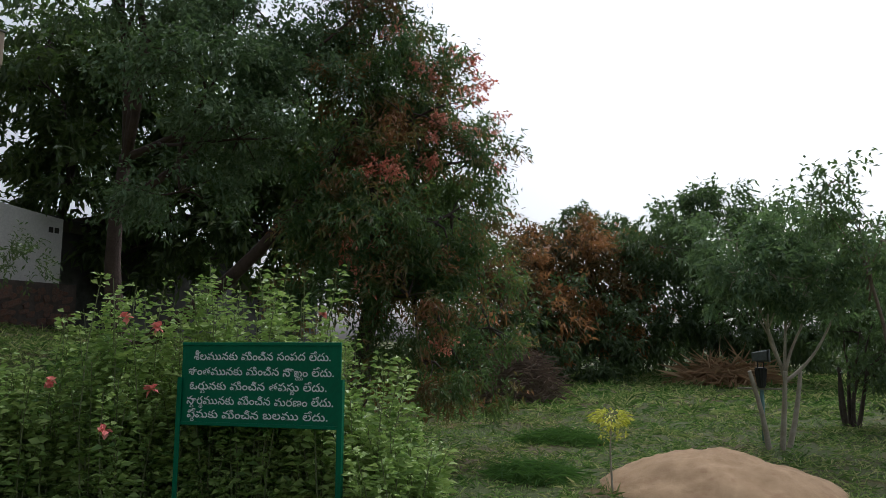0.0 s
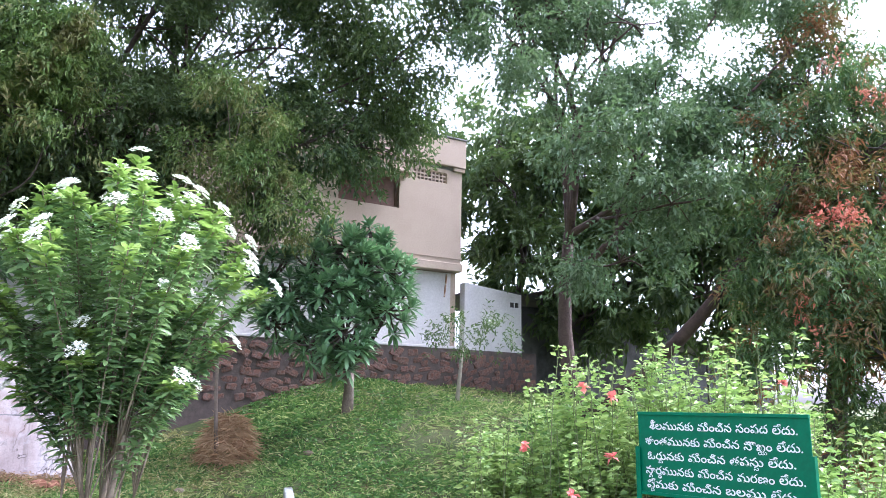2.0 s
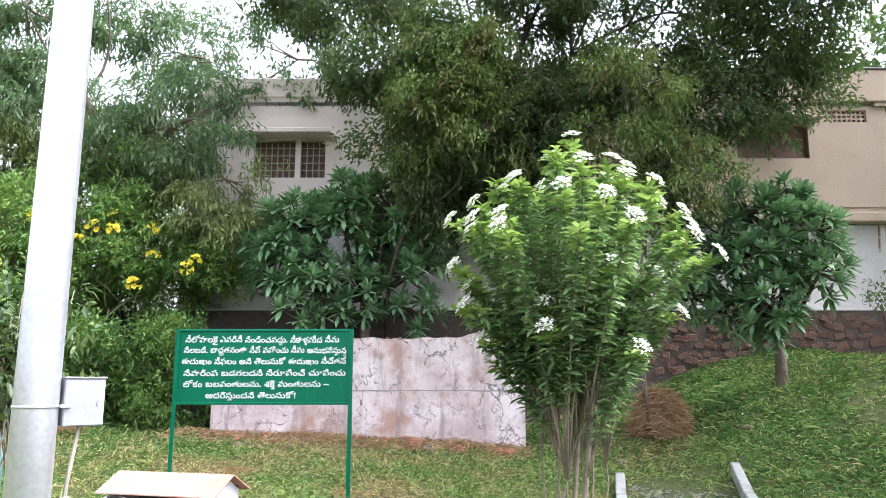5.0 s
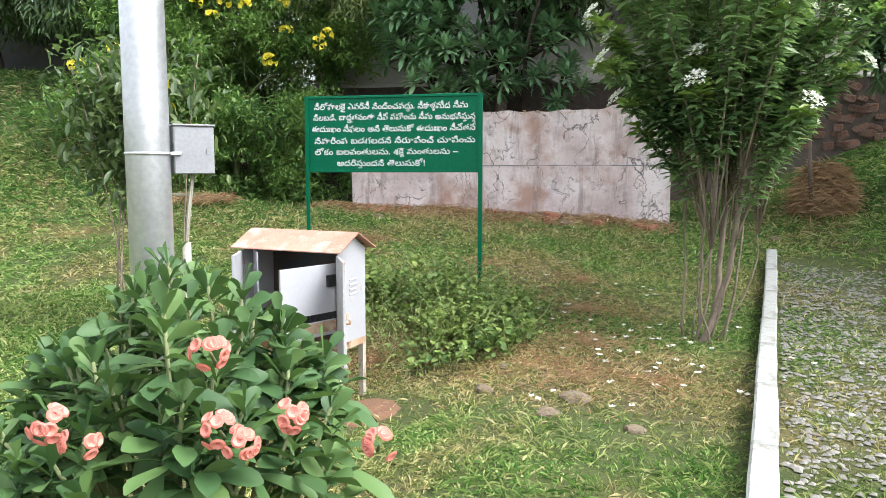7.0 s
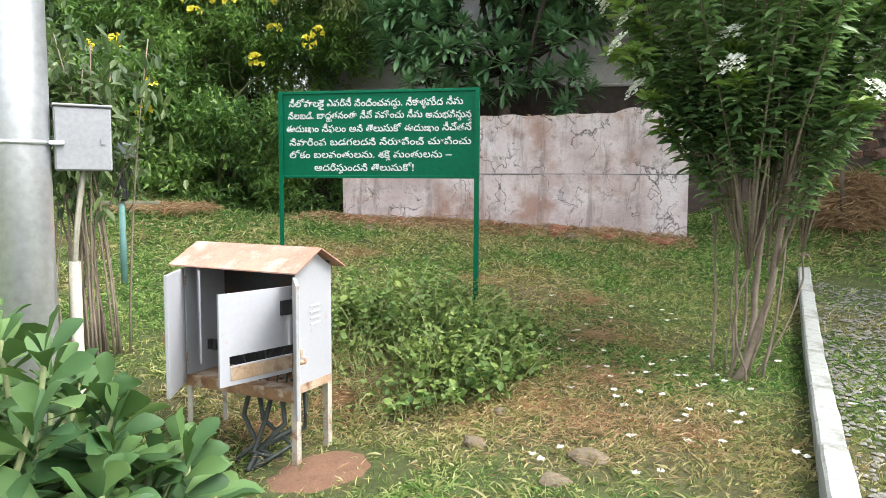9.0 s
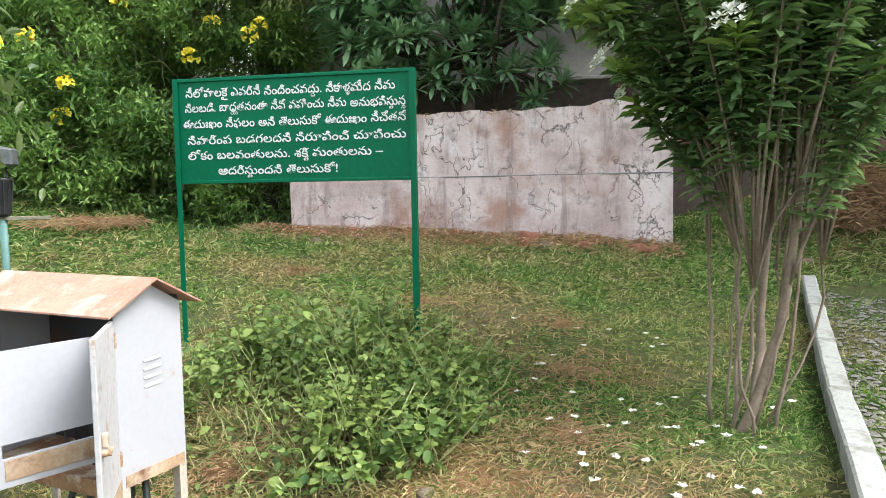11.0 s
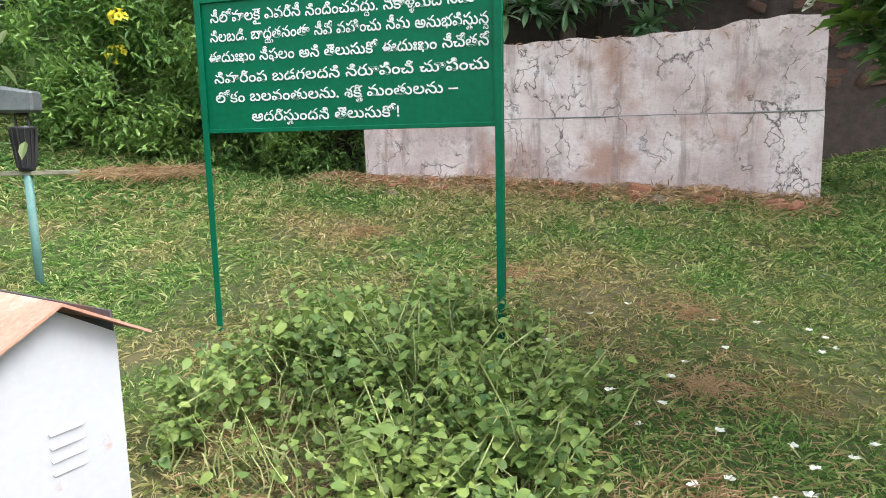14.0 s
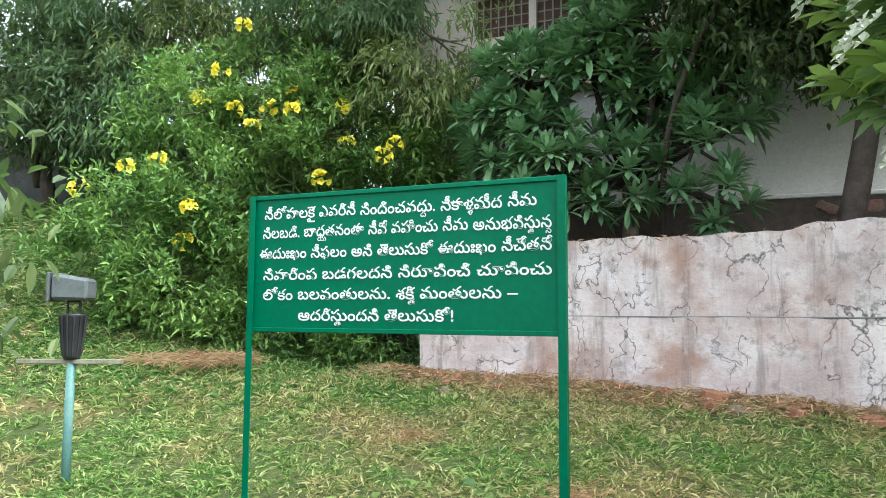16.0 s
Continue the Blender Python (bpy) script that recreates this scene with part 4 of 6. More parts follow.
for x in (-CW, -t):
    g = bmesh.new()
    vs = [g.verts.new(p) for p in ((x, 0, Z1), (x, CD, Z1), (x, CD / 2, Z1 + 0.10), (x + t, 0, Z1), (x + t, CD, Z1), (x + t, CD / 2, Z1 + 0.10))]
    for f in ((0, 2, 1), (3, 4, 5), (0, 3, 5, 2), (1, 2, 5, 4), (0, 1, 4, 3)):
        g.faces.new([vs[q] for q in f])
    part("gable", g, M_cab, cabinet)
for sgn in (0, 1):
    g = bmesh.new()
    y_e, z_e = (-0.07, Z1 - 0.012) if sgn == 0 else (CD + 0.07, Z1 - 0.012)
    pts = [(-CW - 0.06, y_e, z_e), (0.06, y_e, z_e), (0.06, CD / 2, Z1 + 0.115), (-CW - 0.06, CD / 2, Z1 + 0.115)]
    lo = [g.verts.new(p) for p in pts]
    hi = [g.verts.new((p[0], p[1], p[2] + 0.008)) for p in pts]
    g.faces.new(lo[::-1])
    g.faces.new(hi)
    for q in range(4):
        g.faces.new((lo[q], lo[(q + 1) % 4], hi[(q + 1) % 4], hi[q]))
    bmesh.ops.recalc_face_normals(g, faces=g.faces[:])
    part("roof_sheet", g, M_rust_roof, cabinet, "rust-stained pitched roof sheet")
for x, y in ((-CW, 0.0), (-0.04, 0.0), (-CW, CD - 0.04), (-0.04, CD - 0.04)):
    foot = float(ground_z(*(cab_at - cx * x + cy * y))) - 0.06
    bm = box(x, x + 0.04, y, y + 0.006, foot, Z0)
    box(x, x + 0.006, y + 0.006, y + 0.04, foot, Z0, bm=bm) if x < -0.3 else box(x + 0.034, x + 0.04, y + 0.006, y + 0.04, foot, Z0, bm=bm)
    part("leg", bm, M_leg, cabinet, "rusty angle-iron leg with white paint left")


def hung(name, bm, mat, hinge, angle, label):
    ob = part(name, bm, mat, cabinet, label)
    ob.matrix_basis = pose(hinge[0], hinge[1], 0, 0, 0, angle)
    return ob


d1 = hung("door", box(0.0, 0.385, -0.010, 0.010, Z0 - 0.03, Z1 - 0.03, 0.003), M_cab, (-CW, -0.012), -58, "open outer door with rust streaks")
d2 = hung("door", box(-0.385, 0.0, -0.010, 0.010, Z0 - 0.03, Z1 - 0.03, 0.003), M_cab_door, (0.0, -0.012), 131, "open outer door, chipped paint")
part("rust_wash", box(0.012, 0.373, -0.0135, -0.0105, Z0 - 0.02, Z0 + 0.17, 0.001), M_cab_rust, d1, "rust-eaten lower part of the door")
part("edge_wash", box(-0.373, -0.012, -0.0135, -0.0105, Z0 - 0.02, Z0 + 0.05, 0.001), M_cab_rust, d2, "rusty lower edge of the door")
for d, sx in ((d1, 1), (d2, -1)):
    part("latch", box(0.35 * sx - 0.012, 0.35 * sx + 0.012, -0.03, -0.010, 0.02, 0.07, 0.003), M_rust_iron, d, "small rusty latch")
    for z in (Z0 + 0.1, Z1 - 0.14):
        part("hinge", box(-0.01, 0.01, -0.016, 0.016, z, z + 0.06, 0.003), M_rust_iron, d)
inner = hung("inner_panel", holed_wall(-0.52, 0.0, Z0 + 0.13, Z1 - 0.09, -0.008, 0.008, [(-0.46, -0.02, Z0 + 0.235, Z0 + 0.29)]), M_cab, (-0.035, 0.06), 76, "ajar inner switch panel with a slot")
part("meter", box(-0.13, -0.05, -0.025, -0.008, 0.19, 0.275, 0.004), M_black, inner, "black panel meter")
part("lower_strip", box(-0.455, -0.005, -0.0115, -0.0085, Z0 + 0.155, Z0 + 0.23, 0.001), M_cab_rust, inner, "rust-washed lower strip")
hung("inner_panel", box(0.0, 0.2, -0.006, 0.006, Z0 + 0.12, Z1 - 0.03, 0.002), M_cab, (-CW + 0.05, 0.06), -42, "narrow inner panel with switches")
sw = bmesh.new()
for a in (0.02, 0.06):
    box(-CW + 0.17 + a, -CW + 0.195 + a, -0.01, 0.02, -0.08, -0.02, bm=sw)
part("switch", sw, M_black, cabinet)
gear = box(-0.5, -0.12, 0.24, 0.36, Z0 + 0.05, Z0 + 0.32, 0.01)
box(-0.62, -0.52, 0.26, 0.36, Z0 + 0.02, Z0 + 0.22, 0.008, bm=gear)
part("switchgear", gear, M_black, cabinet, "dark switchgear")
part("edge_wash", box(0.0005, 0.003, 0.02, CD - 0.01, Z0, Z0 + 0.05), M_cab_rust, cabinet, "rusty lower edge of the side panel")
for k in range(3):
    fuse = part("fuse_box", box(-0.60 + 0.14 * k, -0.50 + 0.14 * k, CD - 0.10, CD - 0.012, 0.02, 0.22, 0.006), M_black if k % 2 else M_cab_in, cabinet, "fuse box on the back panel")
    part("fuse_lever", box(-0.56 + 0.14 * k, -0.54 + 0.14 * k, CD - 0.125, CD - 0.10, 0.10, 0.15, 0.003), M_black, fuse)
for k in range(4):
    z = 0.225 - k * 0.036
    lv = bmesh.new()
    vs = [lv.verts.new(p) for p in ((0.0005, 0.13, z), (0.0005, 0.23, z + 0.004), (0.006, 0.225, z - 0.007), (0.006, 0.135, z - 0.011))]
    lv.faces.new(vs)
    vb = [lv.verts.new(p) for p in ((0.0005, 0.135, z - 0.012), (0.0005, 0.225, z - 0.008))]
    lv.faces.new((vs[3], vs[2], vb[1], vb[0]))
    lv.faces.new((vs[0], vs[3], vb[0]))
    lv.faces.new((vs[1], vb[1], vs[2]))
    part("louvre", lv, M_cab, cabinet)
put("knob", Soup().tube([(-0.36, -0.008, 0.0), (-0.36, -0.035, 0.0), (-0.355, -0.04, 0.02)], [0.014, 0.012, 0.01], 8).mesh("knob", M_rust_iron), d2, "rusty door knob")
rc = random.Random(4)
for k in range(6):
    x = -0.55 + 0.09 * k
    gl = float(ground_z(cab_at[0], cab_at[1]))
    p = np.array([(x, 0.2, Z0 + 0.02), (x + 0.02, 0.19, Z0 - 0.12), (x + 0.05 + rc.uniform(-0.05, 0.05), 0.14, Z0 - 0.24), (-0.40 + rc.uniform(0, 0.3), rc.uniform(0.0, 0.2), Z0 - 0.36 - rc.uniform(0, 0.06)), (-0.5 + rc.uniform(0, 0.4), rc.uniform(-0.15, 0.2), gl - 0.03)])
    put("cable", Soup().tube(p, 0.016, 7).mesh("cable", M_cable, True), cabinet, "thick black cable")
for k in range(5):
    p = bent((-0.5 + 0.08 * k, 0.22, Z0 + 0.2), (-0.45 + 0.07 * k, 0.12, Z0 + 0.02), 6, 0, 0.25)
    put("wire", Soup().tube(p, 0.006, 5).mesh("wire", M_cable, True), cabinet)

# ---- floodlights on posts ----
def floodlight(at, label):
    fl = thing("floodlight", label, "floodlight", at, group="garden floodlights")
    put("post", Soup().tube([(0, 0, -0.2), (0, 0, 0.97)], 0.035, 12).mesh("post", M_teal, True), fl, "teal painted pipe, flaking")
    part("crossbar", box(-0.03, 0.03, -0.43, 0.41, 0.965, 1.0, 0.004), M_wood, fl, "grey crossbar")
    bal = Soup().tube([(0, 0, 1.0), (0, 0, 1.03), (0, 0, 1.34), (0, 0, 1.36)], [0.06, 0.07, 0.095, 0.105], 14)
    b = put("ballast", bal.mesh("ballast", M_black, True), fl, "black ribbed ballast housing")
    for k in range(12):
        q = 2 * math.pi * k / 12
        rib = Soup().tube([(0.068 * math.cos(q), 0.068 * math.sin(q), 1.03), (0.1 * math.cos(q), 0.1 * math.sin(q), 1.34)], 0.008, 4)
        put("rib", rib.mesh("rib", M_black), b)
    put("bracket", Soup().tube([(0, -0.05, 1.36), (0, -0.05, 1.46), (0, 0.05, 1.46), (0, 0.05, 1.36)], 0.012, 6).mesh("bracket", M_black), fl)
    hd = box(-0.09, 0.09, -0.14, 0.14, 1.47, 1.64, 0.02)
    for v in hd.verts:
        if v.co.y < -0.05:
            v.co.x *= 1.35
            v.co.z = 1.555 + (v.co.z - 1.555) * 1.25 + 0.02
    h = part("lamp_head", hd, M_lamp_grey, fl, "grey floodlight head")
    part("rim", box(-0.135, 0.135, -0.165, -0.14, 1.455, 1.69, 0.008), M_lamp_grey, h)
    return fl


fl = floodlight((-10.2, -1.33, -0.28), "garden floodlight on a teal post with a crossbar")
fl2 = copy_thing(fl, pose(4.5, 15.0, -0.42, 0, 0, 70))


# ---- trees ----
def g(x, y):
    return on_ground(x, y, 0)


A_CLUMPS = [(-12.94, 3.32, 9.07, 1.6), (-13.01, 5.01, 11.1, 1.9), (-11.24, 6.61, 9.66, 1.7), (-10.15, 8.34, 10.29, 1.8), (-9.02, 9.67, 9.24, 1.5), (-11.61, 7.97, 13.0, 2.0), (-9.63, 9.76, 11.6, 1.6),
            (-9.1, 10.3, 7.9, 0.9), (-11.81, 6.6, 7.96, 1.4), (-10.6, 9.4, 8.1, 1.2), (-12.4, 4.2, 7.1, 1.2), (-13.1, 6.17, 12.8, 1.9), (-12.3, 8.2, 7.4, 1.0)]
A_LOW = [(-12.6, 4.4, 5.3, 0.8), (-12.0, 5.8, 6.1, 1.0), (-11.9, 7.2, 5.9, 1.0), (-10.4, 9.3, 6.5, 0.9), (-9.8, 10.4, 6.3, 0.8), (-12.9, 6.4, 5.0, 0.9), (-11.0, 8.6, 7.2, 1.0), (-12.3, 5.1, 7.4, 1.0), (-11.3, 9.2, 5.0, 0.8), (-12.2, 8.0, 4.4, 0.8), (-10.7, 8.3, 5.7, 0.8), (-10.1, 9.1, 6.1, 0.8), (-11.6, 7.6, 5.0, 0.8), (-10.9, 8.9, 4.7, 0.7), (-11.3, 7.4, 6.3, 0.8), (-10.8, 8.2, 6.9, 0.8), (-12.9, 5.2, 4.9, 0.9), (-12.7, 6.0, 5.2, 0.8), (-12.9, 5.0, 5.7, 0.9), (-12.8, 6.9, 4.6, 0.8), (-9.4, 11.0, 7.9, 0.8), (-9.7, 10.7, 7.1, 0.7), (-10.6, 10.5, 8.6, 0.9), (-13.6, 6.1, 4.5, 0.7), (-13.7, 5.6, 5.0, 0.8), (-12.67, 8.32, 10.07, 1.00), (-13.17, 7.44, 9.11, 0.90), (-11.96, 9.36, 10.42, 1.00), (-12.40, 8.73, 8.94, 0.80), (-10.0, 11.61, 7.45, 0.6), (-10.0, 10.42, 6.64, 0.7), (-10.0, 12.52, 7.66, 0.45)]
tree("neem_tree", "large dark green neem tree spreading over the house", (-13.1, 6.3, 1.95), (-12.3, 6.6, 6.5), A_CLUMPS + A_LOW, 0.125, M_bark_dark, M_neem, 270, 12, 0.125, 0.055, gap=0.41, droop=0.25, reach=0.5)
tree("young_neem", "light olive young neem with yellowish leaves", (-14.2, 4.5, 1.95), (-12.0, 4.8, 4.9), [(-11.33, 4.64, 6.36, 0.8), (-11.33, 4.65, 7.0, 0.75), (-11.06, 5.34, 5.64, 0.7), (-11.5, 4.3, 5.6, 0.7)],
     0.035, M_bark_dark, M_neem_young, 620, 13, 0.11, 0.04, gap=0.4, droop=0.5, reach=0.4)
tree("young_neem", "thin olive sapling with bare twigs and rusty tips", (-11.0, 8.3, 0.6), (-10.2, 7.8, 3.8), [(-9.62, 7.37, 6.0, 0.6), (-9.8, 7.1, 6.5, 0.5), (-9.37, 7.71, 5.4, 0.6), (-9.9, 7.6, 5.0, 0.6), (-9.3, 8.4, 4.5, 0.5), (-10.2, 7.0, 5.3, 0.6)],
     0.028, M_bark, M_neem_young, 420, 12, 0.10, 0.035, gap=0.45, droop=0.4, reach=0.4)
tree("gum_tree", "tall grey-green tree with hanging narrow leaves", (-17.2, -1.2, 2.2), (-16.6, -0.6, 6.0), [(-16.07, 0.47, 8.2, 1.3), (-15.57, 0.23, 6.4, 1.2), (-15.91, -1.94, 7.0, 1.3), (-15.8, -2.61, 8.6, 1.4), 
     (-16.4, -0.5, 5.7, 0.9), (-16.29, 2.9, 8.6, 1.2), (-15.94, -1.2, 9.4, 1.4), (-17.0, -4.4, 7.0, 1.6), (-16.8, -4.0, 5.0, 1.3)], 0.15, M_bark, M_blue, 235, 12, 0.165, 0.048, gap=0.56, droop=0.6, reach=0.5)
tree("olive_tree", "olive tree with drooping fine leaves behind the yellow-flowered shrub", (-18.0, -1.0, 2.2), (-17.8, -0.6, 4.6), [(-17.27, -3.55, 6.0, 1.5), (-17.6, -0.9, 6.2, 1.4), (-18.2, 0.6, 6.6, 1.1), (-18.0, -0.2, 5.9, 1.0), (-18.4, -1.2, 7.1, 1.2), (-16.3, 0.3, 5.6, 0.8), (-15.20, 1.36, 5.28, 0.75), (-15.20, 1.62, 4.58, 0.60), (-15.09, 1.11, 4.63, 0.70), (-16.6, -1.6, 4.6, 1.2), (-17.0, 0.2, 4.3, 1.1), (-17.6, -0.4, 3.4, 1.1), (-17.4, -2.0, 3.2, 1.1)],
     0.13, M_bark, M_olive, 250, 11, 0.16, 0.04, gap=0.5, droop=0.8, reach=0.5)
tree("dark_tree", "dark leafy tree by the grey boundary wall", (-18.6, -6.6, 1.0), (-18.5, -6.5, 4.2), [(-17.46, -5.2, 5.0, 1.4), (-17.9, -6.7, 5.8, 1.2), (-18.4, -6.7, 6.9, 1.3), (-17.8, -4.8, 5.2, 1.0), (-18.6, -8.4, 6.0, 1.5), (-19.0, -5.6, 4.9, 1.0)], 0.16, M_bark_dark, M_far, 190, 11, 0.15, 0.055, gap=0.5, droop=0.4, reach=0.5)
C_CLUMPS = [(-6.72, 11.03, 7.84, 0.90), (-6.23, 11.10, 6.82, 0.80), (-7.23, 11.43, 10.60, 0.90), (-6.55, 11.64, 9.54, 0.80), (-7.05, 11.56, 9.05, 0.70), (-7.82, 11.51, 11.38, 0.70), (-8.0, 12.8, 10.5, 1.3), (-7.0, 13.56, 10.9, 1.3), (-5.6, 14.3, 10.6, 1.4), (-4.2, 14.8, 10.0, 1.4), (-7.6, 12.02, 9.0, 0.9), (-6.11, 11.9, 8.6, 1.0), (-5.0, 12.4, 8.2, 1.1), (-4.57, 11.01, 5.4, 1.0),
            (-4.0, 11.3, 4.4, 0.9), (-3.97, 12.33, 6.7, 1.2), (-2.9, 14.43, 9.3, 1.3), (-3.2, 12.29, 5.4, 1.0), (-4.4, 11.87, 6.3, 1.0), (-6.2, 13.3, 9.6, 1.2), (-4.9, 11.3, 3.6, 0.8), (-1.8, 13.6, 8.2, 1.3)]
rain = tree("rain_tree", "spreading tree with feathery leaves and a reddish forked trunk", (-6.25, 12.6, 1.0), (-6.65, 12.75, 4.6), C_CLUMPS, 0.135, M_bark_red, M_rain, 275, 13, 0.10, 0.05, gap=0.5, droop=0.12, reach=0.45, limb_r=0.45, squash=0.42)
low = Soup().tube(bent((-6.2, 12.55, 1.2), (-2.2, 11.9, 5.0), 9, -0.06, 0.03) - np.array([-6.25, 12.6, 1.0]), np.linspace(0.14, 0.06, 9), 8)
put("limb", low.mesh("limb", M_bark_red, True), rain, "long low limb")
D_CLUMPS = [(-0.3, 12.9, 1.6, 0.5), (-0.45, 12.9, 2.5, 0.55), (-0.6, 12.5, 0.8, 0.5), (-2.1, 13.2, 6.9, 0.8), (-1.7, 12.9, 5.9, 0.8), (-1.5, 12.2, 4.9, 1.0), (-2.2, 11.9, 4.0, 0.9), (-0.62, 12.6, 4.3, 0.65), (-1.9, 11.4, 3.0, 0.8), (-1.1, 12.1, 3.2, 0.9), (-1.4, 11.4, 2.0, 0.8),
            (-0.9, 12.5, 2.2, 0.7), (-2.6, 12.0, 3.1, 0.8), (-1.25, 13.0, 5.3, 0.75), (-2.1, 12.7, 5.6, 0.9), (-1.3, 11.9, 1.1, 0.8), (-2.3, 12.8, 4.7, 0.9), (-0.9, 12.6, 3.4, 0.7), (-2.6, 11.4, 2.0, 0.8), (-2.4, 13.2, 6.6, 0.9)]
flame = tree("flame_tree", "flame tree with feathery leaves, reddish young tips and orange-red blooms", (-2.4, 12.4, 0.0), (-2.0, 12.4, 3.0), D_CLUMPS, 0.15, M_bark_dark, M_flame, 430, 13, 0.12, 0.035, gap=0.5, droop=0.25, reach=0.38)
for c in [(-1.9, 11.2, 3.85, 0.28), (-1.75, 11.1, 3.7, 0.22), (-2.1, 10.75, 2.2, 0.2), (-1.95, 10.75, 2.6, 0.2), (-0.75, 12.3, 2.75, 0.25), (-1.0, 12.2, 4.7, 0.3), (-0.5, 12.6, 4.3, 0.3), (-1.4, 12.6, 5.8, 0.3), (-0.9, 12.9, 6.1, 0.3), (-0.35, 12.6, 4.9, 0.25), (-0.9, 11.5, 1.3, 0.16), (-1.1, 12.1, 4.1, 0.25), (-1.8, 13.0, 6.9, 0.3), (-0.6, 12.5, 5.4, 0.3)]:
    P, O = twigs_in([c], 900)
    bl = Soup()
    spray(bl, P - np.array([-2.4, 12.4, 0.0]), O, 6, 0.07, 0.04, 0.15, 0.0, 0.2)
    put("bloom", bl.mesh("bloom", M_flame_flower), flame, "orange-red bloom")
tree("shade_tree", "dense dark tree behind the boundary wall", (-12.4, 19.5, 1.5), (-12.0, 18.8, 4.5), [(-11.9, 18.6, 7.7, 2.0), (-11.02, 18.2, 5.4, 1.6), (-12.4, 18.4, 9.3, 1.8), (-10.0, 19.4, 8.3, 2.0), (-8.8, 19.4, 5.6, 1.7), (-7.0, 20, 7.0, 2.2), (-5.0, 20.5, 6.0, 2.2), (-3.2, 20.0, 4.5, 2.0), (-9.5, 18.8, 3.9, 1.3), (-6.4, 19.0, 4.2, 1.5)],
     0.22, M_bark_dark, M_neem, 95, 12, 0.27, 0.115, gap=0.35, droop=0.4, reach=0.6)
tree("rusty_trees", "low bank of trees with rusty orange tops", (1.2, 31, 0.2), (1.2, 30, 2.5), [(0.92, 30.85, 4.6, 1.6), (3.71, 31.67, 4.6, 1.7), (-0.8, 26.85, 4.0, 1.5), (1.9, 28.81, 3.3, 1.6), (3.85, 29.64, 2.6, 1.5), (0.5, 26.6, 2.0, 1.5), (-1.8, 24, 3.0, 1.5), (-1.4, 22.5, 1.6, 1.2), (2.3, 30, 5.0, 1.5), (-0.6, 29, 5.0, 1.4)],
     0.14, M_bark_dark, M_rust, 70, 11, 0.26, 0.10, droop=0.3, reach=0.6)
tree("field_bushes", "dark green bushes below the rusty trees", (1.4, 29, 0.2), (1.4, 28.6, 1.2), [(1.9, 28.0, 2.6, 1.5), (3.85, 28.9, 2.2, 1.5), (0.3, 26.2, 1.6, 1.4), (-1.3, 23.0, 1.3, 1.2), (2.6, 28.2, 1.0, 1.3), (-0.6, 25.0, 2.6, 1.1)],
     0.08, M_bark_dark, M_far, 70, 10, 0.26, 0.10, category="bush", droop=0.3, reach=0.6)
tree("far_trees", "row of dark green trees closing the field", (8.0, 33, 0.4), (8, 32, 3.0), [(5.75, 30.36, 5.2, 1.8), (8.12, 31.89, 6.4, 1.8), (9.6, 29.48, 5.2, 1.8), (5.9, 29.32, 3.0, 1.6), (7.54, 27.91, 2.8, 1.7), (10.6, 27.6, 4.2, 1.7), (11.6, 26.7, 3.0, 1.7), (7.41, 30.01, 1.3, 1.4), (4.86, 32.0, 1.6, 1.4), (9.7, 27.9, 2.2, 1.6), (13.5, 28, 4.0, 2.2), (7.0, 32, 7.2, 1.2), (16.5, 27, 4.0, 2.4)],
     0.16, M_bark_dark, M_far, 75, 11, 0.26, 0.10, droop=0.4, reach=0.6)
tree("far_hedge", "dark undergrowth closing the foot of the far trees", (6.0, 34, 0.2), (6.0, 34, 0.8), [(x, 33.5 + 0.6 * math.sin(x), 0.9 + 0.4 * math.sin(x * 1.7), 1.3) for x in np.arange(-4.0, 24.0, 1.7)],
     0.08, M_bark_dark, M_far, 60, 10, 0.28, 0.11, category="hedge", limbs=False)
tree("far_tree", "hazy dark tree standing far behind the field", (4.2, 50, 0.6), (4.2, 49.5, 6), [(4.19, 48.7, 9.0, 1.8), (2.74, 48.8, 8.4, 1.4), (5.61, 48.57, 8.6, 1.5), (7.2, 49, 7.6, 1.6), (9.5, 50, 7.8, 2.0)], 0.3, M_bark_dark, M_far, 60, 10, 0.3, 0.13)
tree("garden_tree", "small tree with several pale slender stems and glossy leaves", g(4.6, 14.4), (4.7, 14.3, 0.9), [(3.94, 14.1, 3.0, 0.7), (4.85, 14.3, 3.15, 0.75), (5.6, 14.1, 2.8, 0.75), (3.9, 13.7, 2.4, 0.6), (5.12, 14.2, 2.4, 0.7), (6.1, 14.4, 2.5, 0.75), (4.34, 13.6, 2.5, 0.65)],
     0.055, M_stem_pale, M_blue, 330, 11, 0.12, 0.05, droop=0.3, reach=0.3, trunks=3)
tree("garden_sapling", "tall thin sapling with sparse leaves", g(5.9, 13.4), (5.5, 12.9, 2.6), [(5.07, 12.6, 3.85, 0.35), (4.85, 12.7, 3.5, 0.35), (5.3, 12.5, 3.2, 0.4), (5.6, 12.5, 2.9, 0.4)], 0.03, M_bark, M_far, 330, 9, 0.12, 0.05)
tree("garden_tree", "dark bushy tree on a cluster of thin stems", g(6.9, 17.2), (6.95, 17.0, 0.9), [(6.96, 16.7, 1.6, 0.7), (6.7, 17.1, 2.2, 0.7), (7.6, 16.6, 1.3, 0.9), (7.6, 17.2, 2.3, 0.9), (8.2, 16.8, 0.6, 0.9)], 0.05, M_bark_dark, M_far, 190, 11, 0.14, 0.05, trunks=5)


